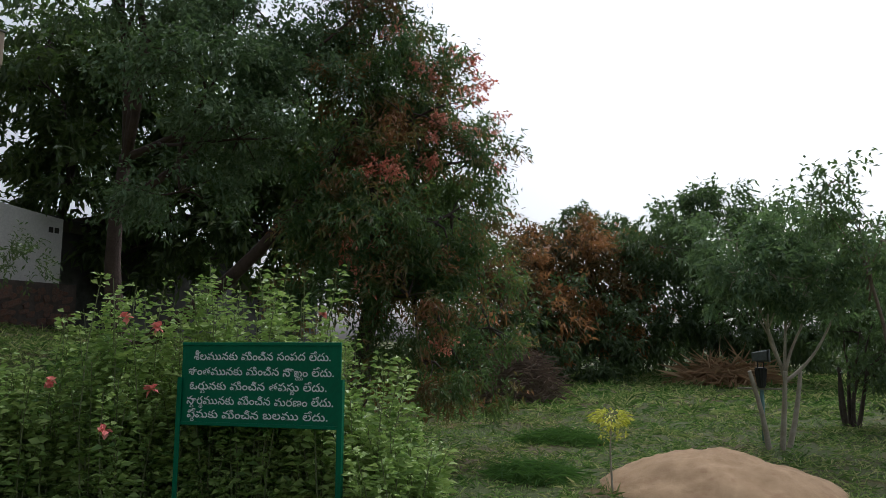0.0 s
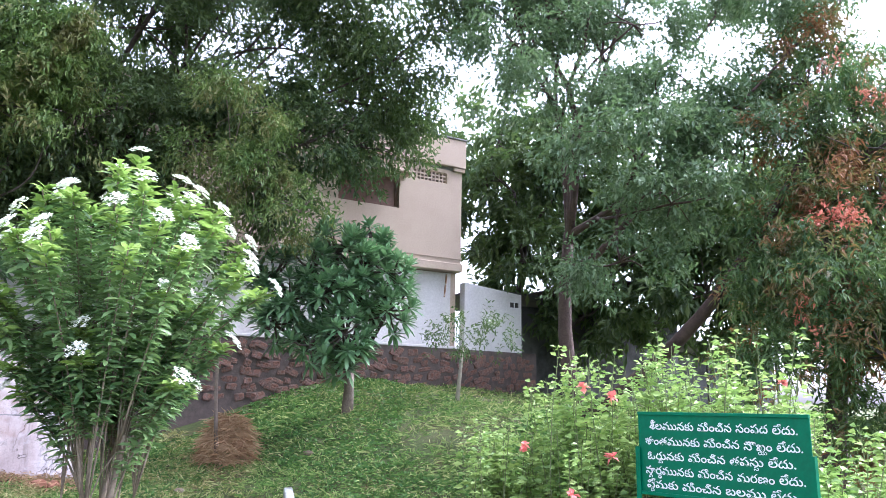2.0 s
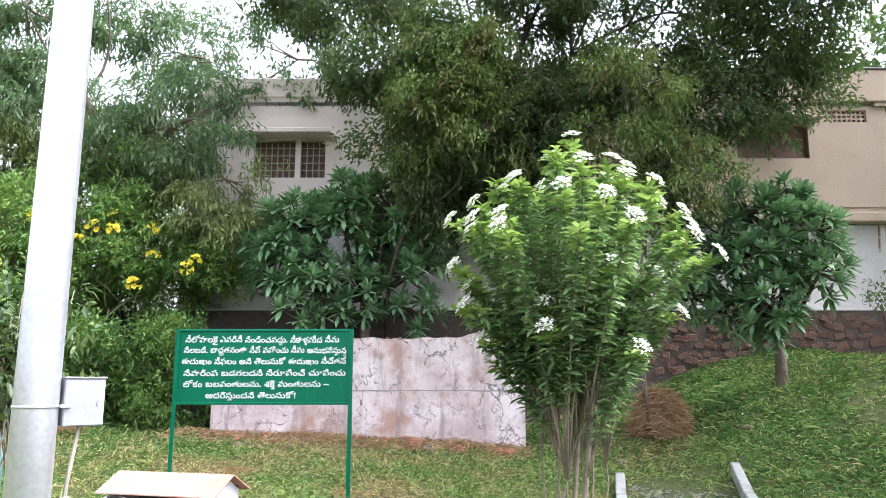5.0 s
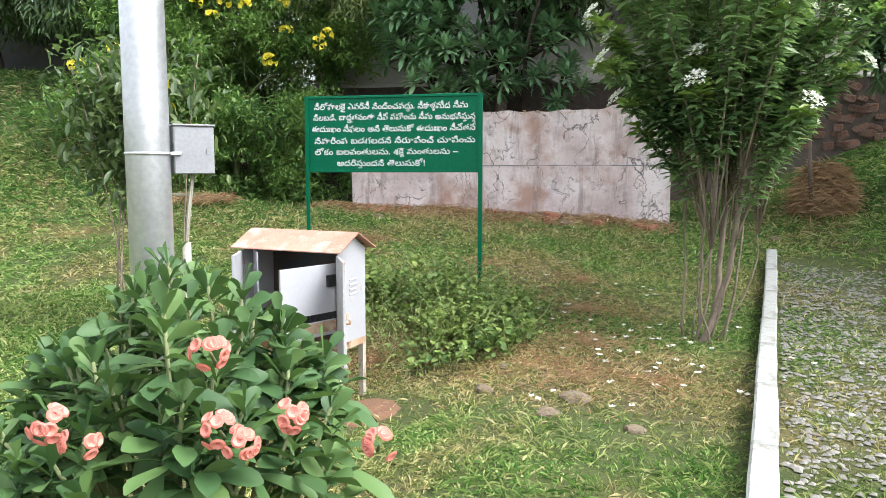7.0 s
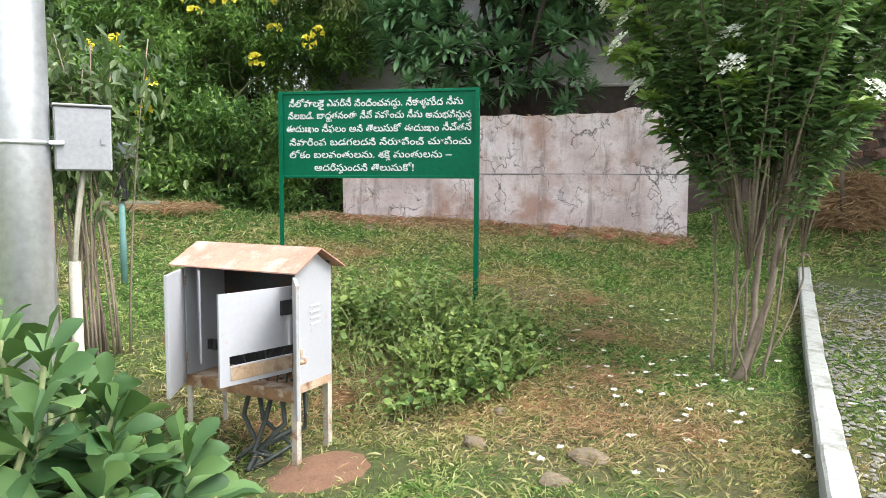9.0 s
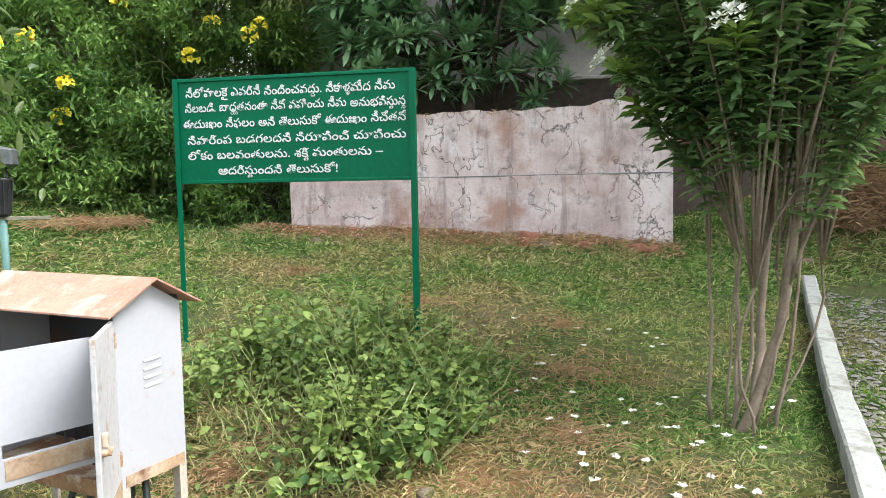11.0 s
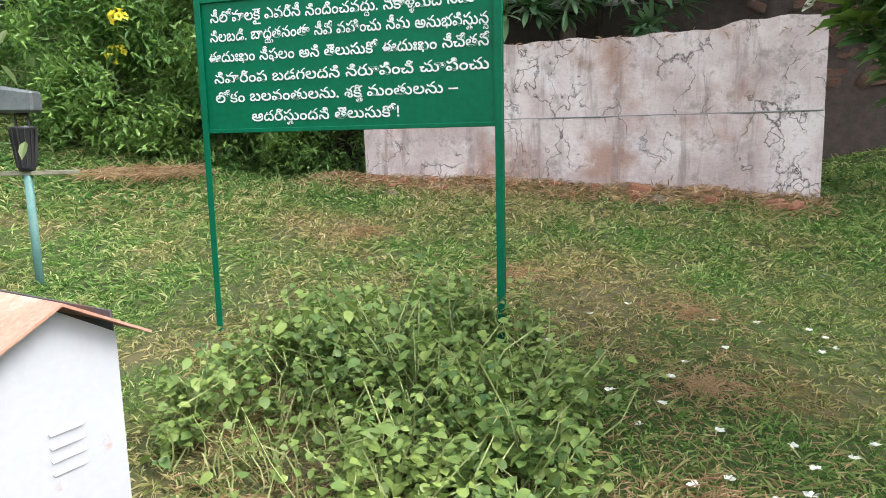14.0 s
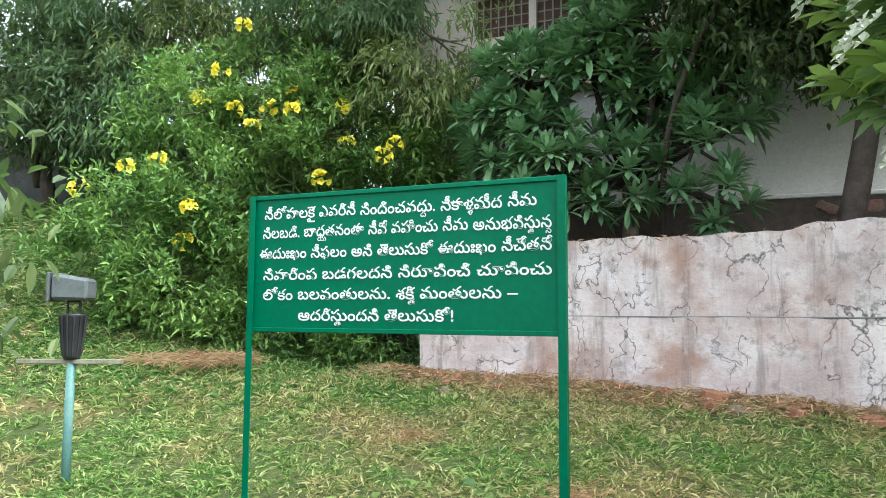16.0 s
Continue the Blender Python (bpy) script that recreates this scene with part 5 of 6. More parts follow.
# ---- frangipanis with rosettes of long leaves ----
def frangipani(label, base, clumps, rosettes, seed):
    tr = thing("frangipani", label, "tree", base, group="frangipani trees")
    rr = np.random.default_rng(seed)
    base = np.asarray(base, float)
    crown, twigs, limbs_ = Soup(), Soup(), []
    fork = np.array([0, 0, 0.9])
    put("trunk", Soup().tube([(0, 0, -0.2), (0.03, 0.0, 0.4), fork], [0.13, 0.10, 0.09], 9).mesh("trunk", M_bark, True), tr, "grey forking trunk")
    for x, y, z, r in clumps:
        c = np.array([x, y, z]) - base
        elbow = fork + (c - fork) * (0.5, 0.5, 0.35)
        limbs_.append(Soup().tube([fork, elbow, c], [0.06, 0.045, 0.03], 7))
        n = max(4, int(rosettes * r * r))
        for q in unit(rr.normal(size=(n, 3)) + (0.3, -0.1, 0.15)):
            e = c + q * r * rr.uniform(0.7, 1.05) * (1, 1, 0.9)
            twigs.tube([c, (c + e) / 2 + (0, 0, -0.05), e], [0.026, 0.02, 0.016], 4, cap=False)
            m = 24
            az = np.arange(m) * 2.4 + rr.uniform(0, 6.28)
            el = np.linspace(-0.05, 1.2, m)
            up = unit(q + np.array([0, 0, 0.9]))
            s1 = unit(np.cross(up, (0.31, 0.2, 0.93)))
            s2 = np.cross(up, s1)
            ax = np.cos(el)[:, None] * (np.cos(az)[:, None] * s1 + np.sin(az)[:, None] * s2) + np.sin(el)[:, None] * up
            at = e + up * np.linspace(-0.10, 0.02, m)[:, None]
            leaves(crown, at, ax, np.linspace(0.34, 0.22, m), np.linspace(0.085, 0.065, m), 0.06, True, 0.12)
    put_each("limb", limbs_, M_bark_dark, tr, "", True)
    tagged(put("twig_mass", twigs.mesh("twig_mass", M_bark_dark, True), tr), kind="stuff")
    put("crown", crown.mesh("crown", M_plum, True), tr, "rosettes of long dark green leaves")
    return tr


frangipani("dark green frangipani on the raised bed behind the wall", (-14.0, 4.0, 1.95), [(-13.3, 4.3, 4.5, 0.7), (-13.5, 3.6, 4.6, 0.65), (-14.1, 2.7, 4.2, 0.75), (-13.9, 3.5, 4.3, 0.75), (-13.9, 4.4, 4.0, 0.75), (-13.9, 3.0, 3.3, 0.7), (-13.5, 4.7, 3.2, 0.7), (-14.3, 2.3, 3.2, 0.6), (-13.7, 3.9, 2.9, 0.55), (-13.8, 2.6, 2.6, 0.45), (-14.0, 3.4, 2.6, 0.5), (-13.3, 4.9, 2.5, 0.45), (-14.5, 2.4, 3.8, 0.7), (-13.4, 5.0, 3.7, 0.6)], 50, 5)
frangipani("dark green frangipani standing by the stone plinth", g(-10.6, 10.9), [(-10.48, 10.33, 4.3, 0.6), (-9.88, 10.54, 3.9, 0.55), (-10.23, 9.86, 3.4, 0.6), (-9.55, 10.9, 3.1, 0.55), (-9.9, 10.1, 2.6, 0.55), (-11.0, 9.69, 3.3, 0.6), (-10.03, 10.81, 4.7, 0.4), (-10.9, 10.1, 2.7, 0.5), (-10.3, 10.4, 2.1, 0.4), (-10.0, 10.6, 3.3, 0.55), (-11.2, 9.5, 2.8, 0.5), (-10.7, 9.9, 3.9, 0.6), (-9.5, 10.9, 3.8, 0.5), (-11.3, 9.5, 3.8, 0.5), (-10.5, 9.8, 2.4, 0.5)], 50, 6)


# ---- white-flowered spoon-leaf bush ----
pud_at = np.array(g(-6.40, 3.93))
pud = thing("white_frangipani_bush", "tall bush of slender stems with bright leaves and white flower heads", "shrub", tuple(pud_at))
crown, young, stems_, heads_ = Soup(), Soup(), [], []
PC = np.array([-6.55, 4.25]) - pud_at[:2]
mains = []
for q in range(11):
    wide = 0.07 + 0.13 * RNG.random()
    f0 = np.array([wide * math.cos(q * 2.5), wide * math.sin(q * 2.5), -0.08])
    if q < 2:
        f0 = np.array([0.07 * (1 - 2 * q), -0.09 * (1 - 2 * q), -0.08])
    out = RNG.uniform(0.16, 0.36)
    f1 = np.array([PC[0] * 0.6 + out * math.cos(q * 2.5), PC[1] * 0.6 + out * math.sin(q * 2.5), 1.35 + RNG.normal(0, 0.15)])
    mp = bent(f0, f1, 9, 0, 0.05)
    mp[1:-1] += RNG.normal(0, 0.012, (7, 3))
    mains.append(mp)
    thick = 0.034 if q < 2 else RNG.uniform(0.008, 0.014)
    stems_.append(Soup().tube(mp, np.linspace(thick, thick * 0.55, 9), 8))
REACH = [(-6.98, 3.14, 1.95), (-6.75, 3.05, 2.3), (-6.6, 3.1, 1.9), (-7.2, 3.25, 2.35), (-6.9, 3.3, 2.7), (-6.7, 3.2, 2.1)]
for k in range(78):
    q = k * 2.4
    rad = math.sqrt((k + 0.5) / 72)
    h = 3.88 - 0.95 * rad ** 2.6 + RNG.normal(0, 0.10)
    if k % 3 == 1:
        h *= RNG.uniform(0.55, 0.82)
        rad *= 0.78
    end = np.array([PC[0] + 1.3 * rad * math.cos(q), PC[1] + 1.3 * rad * math.sin(q), h])
    if k >= 72:
        end = np.array(REACH[k - 72]) - pud_at
        h = 2.0
    mp = min(mains, key=lambda m: np.linalg.norm(m[-1][:2] - PC * 0.6 - 0.3 * unit(end[:2] - PC)))
    foot = mp[RNG.integers(5, 9)]
    mid = foot + (end - foot) * (0.35, 0.35, 0.6) + RNG.normal(0, 0.03, 3)
    tt = np.linspace(0, 1, 7)[:, None]
    pth = (1 - tt) ** 2 * foot + 2 * tt * (1 - tt) * mid + tt ** 2 * end
    stems_.append(Soup().tube(pth, np.linspace(0.010, 0.006, 7), 5))
    for soup, m, lo, hi, size in ((crown, 185, 0.26, 0.95, 0.13), (young, 34, 0.9, 1.0, 0.15)):
        u = lo + (hi - lo) * np.linspace(0, 1, m)[:, None] ** 0.8
        pos = (1 - u) ** 2 * foot + 2 * u * (1 - u) * mid + u ** 2 * end + RNG.normal(0, 0.02, (m, 3))
        az = np.arange(m) * 2.4 + k
        ax = np.stack([np.cos(az), np.sin(az), np.full(m, 0.15 if soup is crown else 0.5)], 1) + RNG.normal(0, 0.25, (m, 3))
        leaves(soup, pos, ax, size, size * 0.32, 0.25, True, 0.35)
    if h > 1.6 and k % 6:
        hs = Soup()
        out = unit(np.array([end[0] - PC[0], end[1] - PC[1], 0.9]))
        s1 = unit(np.cross(out, (0.2, 0.1, 1.0)))
        s2 = np.cross(out, s1)
        for c in range(12):
            rr = 0.09 * math.sqrt(c / 11)
            cen = end + out * (0.13 - 0.5 * rr * rr / 0.105) + s1 * rr * math.cos(c * 2.4) + s2 * rr * math.sin(c * 2.4)
            az = np.arange(5) * 2 * math.pi / 5 + c
            leaves(hs, np.repeat(cen[None], 5, 0), np.cos(az)[:, None] * s1 + np.sin(az)[:, None] * s2 + out * 0.35, 0.042, 0.03, 0.1, False, 0.1)
        heads_.append(hs)
put_each("stem", stems_, M_cane, pud, "", True)
put("foliage", crown.mesh("foliage", M_pudica, True), pud, "green spoon-shaped leaves")
put("young_foliage", young.mesh("young_foliage", M_pudica_young, True), pud, "yellow-green leaf rosettes at the tips")
put_each("flower_head", heads_, M_white_flower, pud, "white flower head")

# ---- yellow-flowered shrub ----
T_CL = [(-14.9, -2.34, 4.0, 0.75), (-15.4, -1.25, 4.5, 0.8), (-15.5, -0.1, 3.9, 0.8), (-14.8, -1.9, 2.9, 0.8), (-15.1, -0.7, 3.0, 0.9), (-15.6, 0.6, 3.3, 0.75), (-14.4, -2.7, 2.3, 0.7), (-14.4, -2.0, 1.6, 0.7), (-15.6, -0.6, 5.2, 0.6), (-15.8, 1.2, 3.6, 0.7), (-14.7, -1.2, 1.9, 0.8), (-14.9, -0.2, 1.7, 0.8), (-15.2, 0.6, 1.9, 0.7), (-14.2, -3.4, 1.6, 0.6), (-14.8, -1.2, 1.0, 0.7), (-14.9, -0.1, 0.9, 0.6), (-15.0, 0.8, 0.9, 0.6), (-14.8, 0.4, 0.6, 0.5), (-15.5, 1.6, 1.3, 0.6), (-14.6, -2.2, 0.8, 0.6)]
tec = tree("yellow_bells_shrub", "tall leafy shrub with bright yellow flower clusters", g(-15.2, -0.9), (-15.2, -0.9, 2.0), T_CL, 0.05, M_stem_green, M_tecoma, 420, 15, 0.135, 0.046, droop=-0.55, reach=0.42, gap=0.34, category="shrub", trunks=5)
yb = np.array(g(-15.2, -0.9))
ry = random.Random(9)
trumpet, ang = Soup(), np.linspace(0, 2 * math.pi, 11)[:-1]
rings = [np.stack([r * (1 + w * np.cos(5 * ang)) * np.cos(ang), r * (1 + w * np.cos(5 * ang)) * np.sin(ang), np.full(10, h)], 1)
         for r, h, w in ((0.006, 0.0, 0.0), (0.014, 0.025, 0.0), (0.024, 0.06, 0.0), (0.055, 0.075, 0.16))]
for lo, hi in zip(rings, rings[1:]):
    q = np.arange(10)
    trumpet.add(np.concatenate([lo, hi]), np.concatenate([np.stack([q, (q + 1) % 10, 10 + (q + 1) % 10], 1), np.stack([q, 10 + (q + 1) % 10, 10 + q], 1)]))
trumpet_mesh = trumpet.mesh("flower", M_yellow_flower, True)
for x, y, z in [(-14.47, -0.59, 3.94), (-14.81, 0.05, 4.10), (-14.60, 0.85, 3.47), (-14.51, 0.69, 3.30), (-14.1, -2.75, 3.05), (-14.0, -3.35, 2.75), (-13.75, -1.75, 2.45), (-14.4, -1.9, 4.1), (-14.6, -1.45, 3.98), (-14.6, -0.95, 4.0), (-14.7, -0.6, 4.25), (-15.0, 0.1, 3.6), (-15.0, -1.5, 5.4), (-14.6, -1.2, 3.75), (-14.0, -1.9, 2.05), (-14.6, -0.2, 3.0), (-14.4, -1.6, 4.5), (-14.3, -2.4, 3.2)]:
    c = np.array([x, y, z]) - yb
    hub = put("flower_cluster", Soup().tube([c - (0.12, 0.0, 0.12), c], [0.008, 0.005], 5).mesh("flower_cluster", M_stem_green), tec, "cluster of yellow trumpet flowers")
    for _ in range(ry.randint(7, 12)):
        d = Vector((ry.uniform(-0.2, 1.0), ry.uniform(-1, 1), ry.uniform(-0.5, 1.0))).normalized()
        fo = put("flower", trumpet_mesh, hub)
        fo.matrix_basis = Matrix.Translation(Vector(c) + d * ry.uniform(0.02, 0.08)) @ d.to_track_quat("Z", "Y").to_matrix().to_4x4()

# ---- bush of pale stems behind the mast ----
bb = np.array(g(-7.8, -1.0))
bush = thing("pale_stem_bush", "bush of many bare pale stems with dark leaves on top", "shrub", tuple(bb))
crown, stems_ = Soup(), []
for k in range(30):
    foot = np.array([RNG.normal(0, 0.12), RNG.normal(0, 0.12), -0.1])
    end = np.array([RNG.normal(-0.05, 0.22), RNG.normal(-0.1, 0.24), RNG.uniform(1.85, 2.65)])
    mid = foot + (end - foot) * (0.15, 0.15, 0.55)
    tt = np.linspace(0, 1, 6)[:, None]
    stems_.append(Soup().tube((1 - tt) ** 2 * foot + 2 * tt * (1 - tt) * mid + tt ** 2 * end, np.linspace(0.012, 0.005, 6), 5))
    m = 75
    u = RNG.uniform(0.76, 1.0, (m, 1))
    leaves(crown, (1 - u) ** 2 * foot + 2 * u * (1 - u) * mid + u ** 2 * end + RNG.normal(0, 0.17, (m, 3)), RNG.normal(0, 1, (m, 3)) + (0, 0, -0.2), 0.11, 0.05, 0.35, True)
put_each("stem", stems_, M_cane, bush, "", True)
put("foliage", crown.mesh("foliage", M_neem), bush)

# ---- hibiscus hedge with upright shoots ----
hb = np.array(g(-2.3, 7.4))
hib = thing("hibiscus_hedge", "tall leafy hibiscus hedge with upright shoots and pink flowers", "shrub", tuple(hb))
stems, crown, fl_ = Soup(), Soup(), Soup()
for k in range(370):
    x = RNG.uniform(-4.5, -0.5)
    y = 7.35 - 0.25 * (x + 2.3) + RNG.normal(0, 0.35) - 0.35 * max(0.0, -2.9 - x)
    if -2.65 < x < -0.9:
        y = max(y, 6.95 - 0.16 * (x + 2.48))
    foot = np.array([x, y, float(ground_z(x, y)) - 0.03]) - hb
    edge = 1 - 0.5 * step(-1.6, -0.5, x) - 0.25 * step(-3.4, -4.1, x)
    h = (1.28 + 1.2 * RNG.random() ** 2.0) * edge + RNG.normal(0, 0.1)
    end = foot + np.array([RNG.normal(0, 0.13), RNG.normal(0, 0.13), h])
    stems.tube(bent(foot, end, 5, 0, 0.03), np.linspace(0.009, 0.003, 5), 4, cap=False)
    m = 96
    u = (np.round((0.1 + 0.9 * RNG.random((m, 1)) ** 0.75) * 30) / 30 + RNG.normal(0, 0.006, (m, 1))).clip(0.05, 1.0)
    q = np.arange(m) * 2.4 + k
    ax = np.stack([np.cos(q), np.sin(q), np.full(m, 0.45)], 1) + RNG.normal(0, 0.2, (m, 3))
    spread = 0.03 + 0.12 * (1 - u) * RNG.random((m, 1))
    leaves(crown, foot + (end - foot) * u + unit(ax) * spread, ax, 0.115 * (1.25 - 0.6 * u[:, 0]), 0.068 * (1.2 - 0.5 * u[:, 0]), 0.3)
for x, y, z in [(-2.9, 6.5, 1.5), (-2.7, 6.65, 1.42), (-2.62, 6.45, 0.93), (-2.78, 6.1, 0.65), (-1.5, 7.3, 1.55), (-3.3, 6.2, 1.0)]:
    m = 10
    fl_ = Soup()
    d = unit(RNG.normal(0, 1, (m, 3)) + (0.3, -0.8, 0.2))
    leaves(fl_, np.array([[x, y, z]] * m) - hb, d, 0.065, 0.06, 0.1)
    put("flower", fl_.mesh("flower", M_pink_flower), hib, "pink flower")
tagged(put("stem_tangle", stems.mesh("stem_tangle", M_stem_green), hib), kind="stuff")
put("foliage", crown.mesh("foliage", M_hibiscus), hib)

# ---- crown-of-thorns bush by the walk ----
mb = np.array(g(-2.95, 0.12))
mil = thing("thorn_bush", "bush with large pale-edged leaves and salmon flower clusters", "shrub", tuple(mb))
stems, crown, fl_ = Soup(), Soup(), Soup()
for k in range(84):
    q, rad = RNG.uniform(0, 6.28), RNG.random() ** 0.5
    end = np.array([0.6 * rad * math.cos(q), 0.6 * rad * math.sin(q), 1.10 - 0.42 * rad ** 2 + RNG.normal(0, 0.09)])
    foot = np.array([end[0] * 0.25, end[1] * 0.25, -0.05])
    put("stem", Soup().tube(bent(foot, end, 5, 0, 0.05), np.linspace(0.010, 0.006, 5), 6).mesh("stem", M_stem_green, True), mil)
    m = 15
    az = np.arange(m) * 2.4 + k
    el = np.linspace(-0.15, 1.3, m)
    lean = np.array([end[0], end[1], 0.0]) * 0.5
    ax = np.stack([np.cos(az) * np.cos(el), np.sin(az) * np.cos(el), np.sin(el)], 1) + lean
    zz = end + np.stack([np.zeros(m), np.zeros(m), np.linspace(-0.20, 0.0, m)], 1)
    broad_leaves(crown, zz, ax, np.linspace(0.205, 0.11, m), np.linspace(0.072, 0.042, m), 0.28, 0.35)
petal = Soup()
ring = np.linspace(0, 2 * math.pi, 9)[:-1]
for r0, z0, r1, z1 in ((0.0, 0.002, 0.006, 0.004), (0.006, 0.004, 0.015, 0.010), (0.015, 0.010, 0.020, 0.006)):
    v = np.concatenate([np.stack([r0 * np.cos(ring), r0 * np.sin(ring), np.full(8, z0)], 1), np.stack([r1 * np.cos(ring), r1 * np.sin(ring), np.full(8, z1)], 1)])
    q = np.arange(8)
    petal.add(v, np.concatenate([np.stack([q, 8 + q, 8 + (q + 1) % 8], 1), np.stack([q, 8 + (q + 1) % 8, (q + 1) % 8], 1)]))
petal_mesh = petal.mesh("flower", M_salmon, True)
rf = random.Random(12)
for x, y, z in [(-2.38, 0.31, 0.55), (-2.36, -0.07, 0.39), (-2.36, 0.0, 0.34), (-2.36, 0.33, 0.35), (-2.36, 0.38, 0.31), (-2.38, 0.51, 0.37), (-2.38, 0.74, 0.28)]:
    c = np.array([x, y, z]) - mb
    hub = put("flower_cluster", Soup().tube([c - (0.10, 0.0, 0.06), c - (0.015, 0.0, 0.01)], [0.006, 0.004], 6).mesh("flower_cluster", M_stem_green, True), mil, "cluster of round salmon flowers")
    for _ in range(9):
        d = Vector((rf.uniform(0.2, 1.0), rf.uniform(-1, 1), rf.uniform(-0.6, 1.0))).normalized()
        fo = put("flower", petal_mesh, hub)
        fo.matrix_basis = Matrix.Translation(Vector(c) + d * 0.042) @ d.to_track_quat("Z", "Y").to_matrix().to_4x4()
put("foliage", crown.mesh("foliage", M_milii, True), mil)


# ---- low plants ----
def weed_patch(name, label, centre, rx, ry, count, height, leaf, width, mat, kind="", per=16):
    c = np.array(g(*centre))
    ob = thing(name, label, "plant", tuple(c), kind=kind)
    st, cr = Soup(), Soup()
    for k in range(count):
        q, rad = RNG.uniform(0, 6.28), RNG.random() ** 0.5
        x, y = centre[0] + rx * rad * math.cos(q), centre[1] + ry * rad * math.sin(q)
        lush = math.sin(x * 6.1 + 2.0 * math.sin(y * 3.1)) + math.sin(y * 7.3 + 1.7 * math.sin(x * 4.0)) + 0.35
        bare = (x - centre[0] - 0.8) ** 2 / 0.5 + (y - centre[1] + 0.6) ** 2 / 0.17 < 1 and count > 50
        h = height * (1 - 0.5 * rad ** 2) * RNG.uniform(0.4, 1.15) * (0.72 + 0.28 * max(-1, min(1, lush)))
        n = per if lush > -0.5 else per // 3
        if bare:
            h, n = h * 0.45, per // 8
        foot = np.array([x, y, float(ground_z(x, y))]) - c
        end = foot + np.array([RNG.normal(0, 0.45) * h, RNG.normal(0, 0.45) * h, h])
        st.tube(bent(foot, end, 4, 0, 0.14), np.linspace(0.0055, 0.003, 4), 3, cap=False)
        u = RNG.uniform(0.2, 1.0, (n, 1)) ** 0.7
        size = RNG.uniform(0.6, 1.45)
        leaves(cr, foot + (end - foot) * u + RNG.normal(0, 0.035, (n, 3)), RNG.normal(0, 1, (n, 3)) * (1, 1, 0.5) + (0, 0, 0.2), leaf * size, width * size, 0.3, True, 0.25)
    tagged(put("stem_tangle", st.mesh("stem_tangle", M_stem_weed), ob), kind="stuff")
    put("foliage", cr.mesh("foliage", mat, True), ob)
    return ob


weed_patch("weed_clump", "sprawling clump of light green broad-leaved weeds under the sign", (-7.4, 1.62), 1.4, 1.02, 720, 0.62, 0.05, 0.042, M_weed, per=15)
weed_patch("yellow_shrub", "small shrub with bright yellow leaves", (1.33, 10.4), 0.02, 0.02, 4, 0.6, 0.02, 0.01, M_stem_green, per=2)
yl = Soup()
b3 = ball(260, 1.0) * (0.24, 0.24, 0.09)
leaves(yl, b3 + (1.33, 10.4, 0.42), b3, 0.07, 0.03, 0.3)
leaves(yl, ball(60, 1.0) * (0.2, 0.2, 0.12) + (1.33, 10.4, 0.22), RNG.normal(0, 1, (60, 3)), 0.06, 0.025, 0.3)
ys = bpy.data.objects["yellow_shrub"]
yo = put("leaf_head", yl.mesh("leaf_head", M_yellow_leaf), ys, "bright yellow leaf head")
yo.matrix_parent_inverse = ys.matrix_world.inverted()
yst = Soup().tube([(1.33, 10.4, -0.6), (1.31, 10.4, 0.0), (1.33, 10.4, 0.4)], [0.014, 0.012, 0.008], 6)
yo = put("stem", yst.mesh("stem", M_stem_pale), ys)
yo.matrix_parent_inverse = ys.matrix_world.inverted()

# ---- sand heap ----
sand = bmesh.new()
bmesh.ops.create_grid(sand, x_segments=70, y_segments=70, size=2.3)
for v in sand.verts:
    r = math.hypot(v.co.x / 1.5, v.co.y / 1.4)
    h = 0.48 * max(0.0, 1 - r ** 1.6) ** 0.9
    h += (0.045 * noise.noise(v.co * 2.3) + 0.03 * noise.noise(v.co * 7) + 0.016 * noise.noise(v.co * 17)) * min(1, 4 * max(0, 1.05 - r))
    v.co.z = h + float(ground_z(2.7 + v.co.x, 10.9 + v.co.y)) - (0.08 if r > 1 else 0.0)
so = part("sand_heap", sand, M_sand, None, "", True)
so.location = (2.7, 10.9, 0)
tagged(so, "heap of reddish building sand on the grass", "sand heap")


# ---- dry heaps ----
def straw_heap(name, label, centre, rx, ry, h, count, mat, length=0.3, width=0.008, z=None):
    c = np.array(g(*centre))
    b3 = ball(count, 1.0, 0.5)
    b3[:, 2] = np.abs(b3[:, 2])
    s = Soup()
    pos = b3 * (rx, ry, h)
    ax = RNG.normal(0, 1, (count, 3)) * (1, 1, 0.35)
    leaves(s, pos, ax, length, width, 0.2)
    ob = put(name, s.mesh(name, mat))
    ob.location = tuple(c)
    return tagged(ob, label, "dry heap", kind="stuff")


straw_heap("dry_brush_heap", "heap of dry brown cut brush and roots by the bed", (-11.1, 8.6), 0.42, 0.45, 0.85, 3000, M_dry, 0.28, 0.014)
straw_heap("palm_frond_heap", "heap of dry fallen palm fronds in the field", (7.0, 27.0), 1.3, 0.9, 0.7, 1100, M_dry, 1.3, 0.06)
straw_heap("dry_grass_heap", "low heap of dry cut grass", (-13.55, -1.56), 0.7, 0.9, 0.10, 1300, M_dry, 0.22, 0.008)
straw_heap("cut_grass_heap", "heap of freshly cut grass", (0.35, 11.3), 0.6, 0.4, 0.22, 1500, M_cover, 0.3, 0.012)
straw_heap("cut_grass_heap", "heap of freshly cut grass in the field", (0.9, 14.5), 0.8, 0.5, 0.25, 1300, M_cover, 0.3, 0.012)
straw_heap("dead_bush", "dead grey-brown bush at the edge of the field", (-0.08, 21.5), 1.3, 1.0, 1.5, 2600, M_dead, 0.55, 0.016)


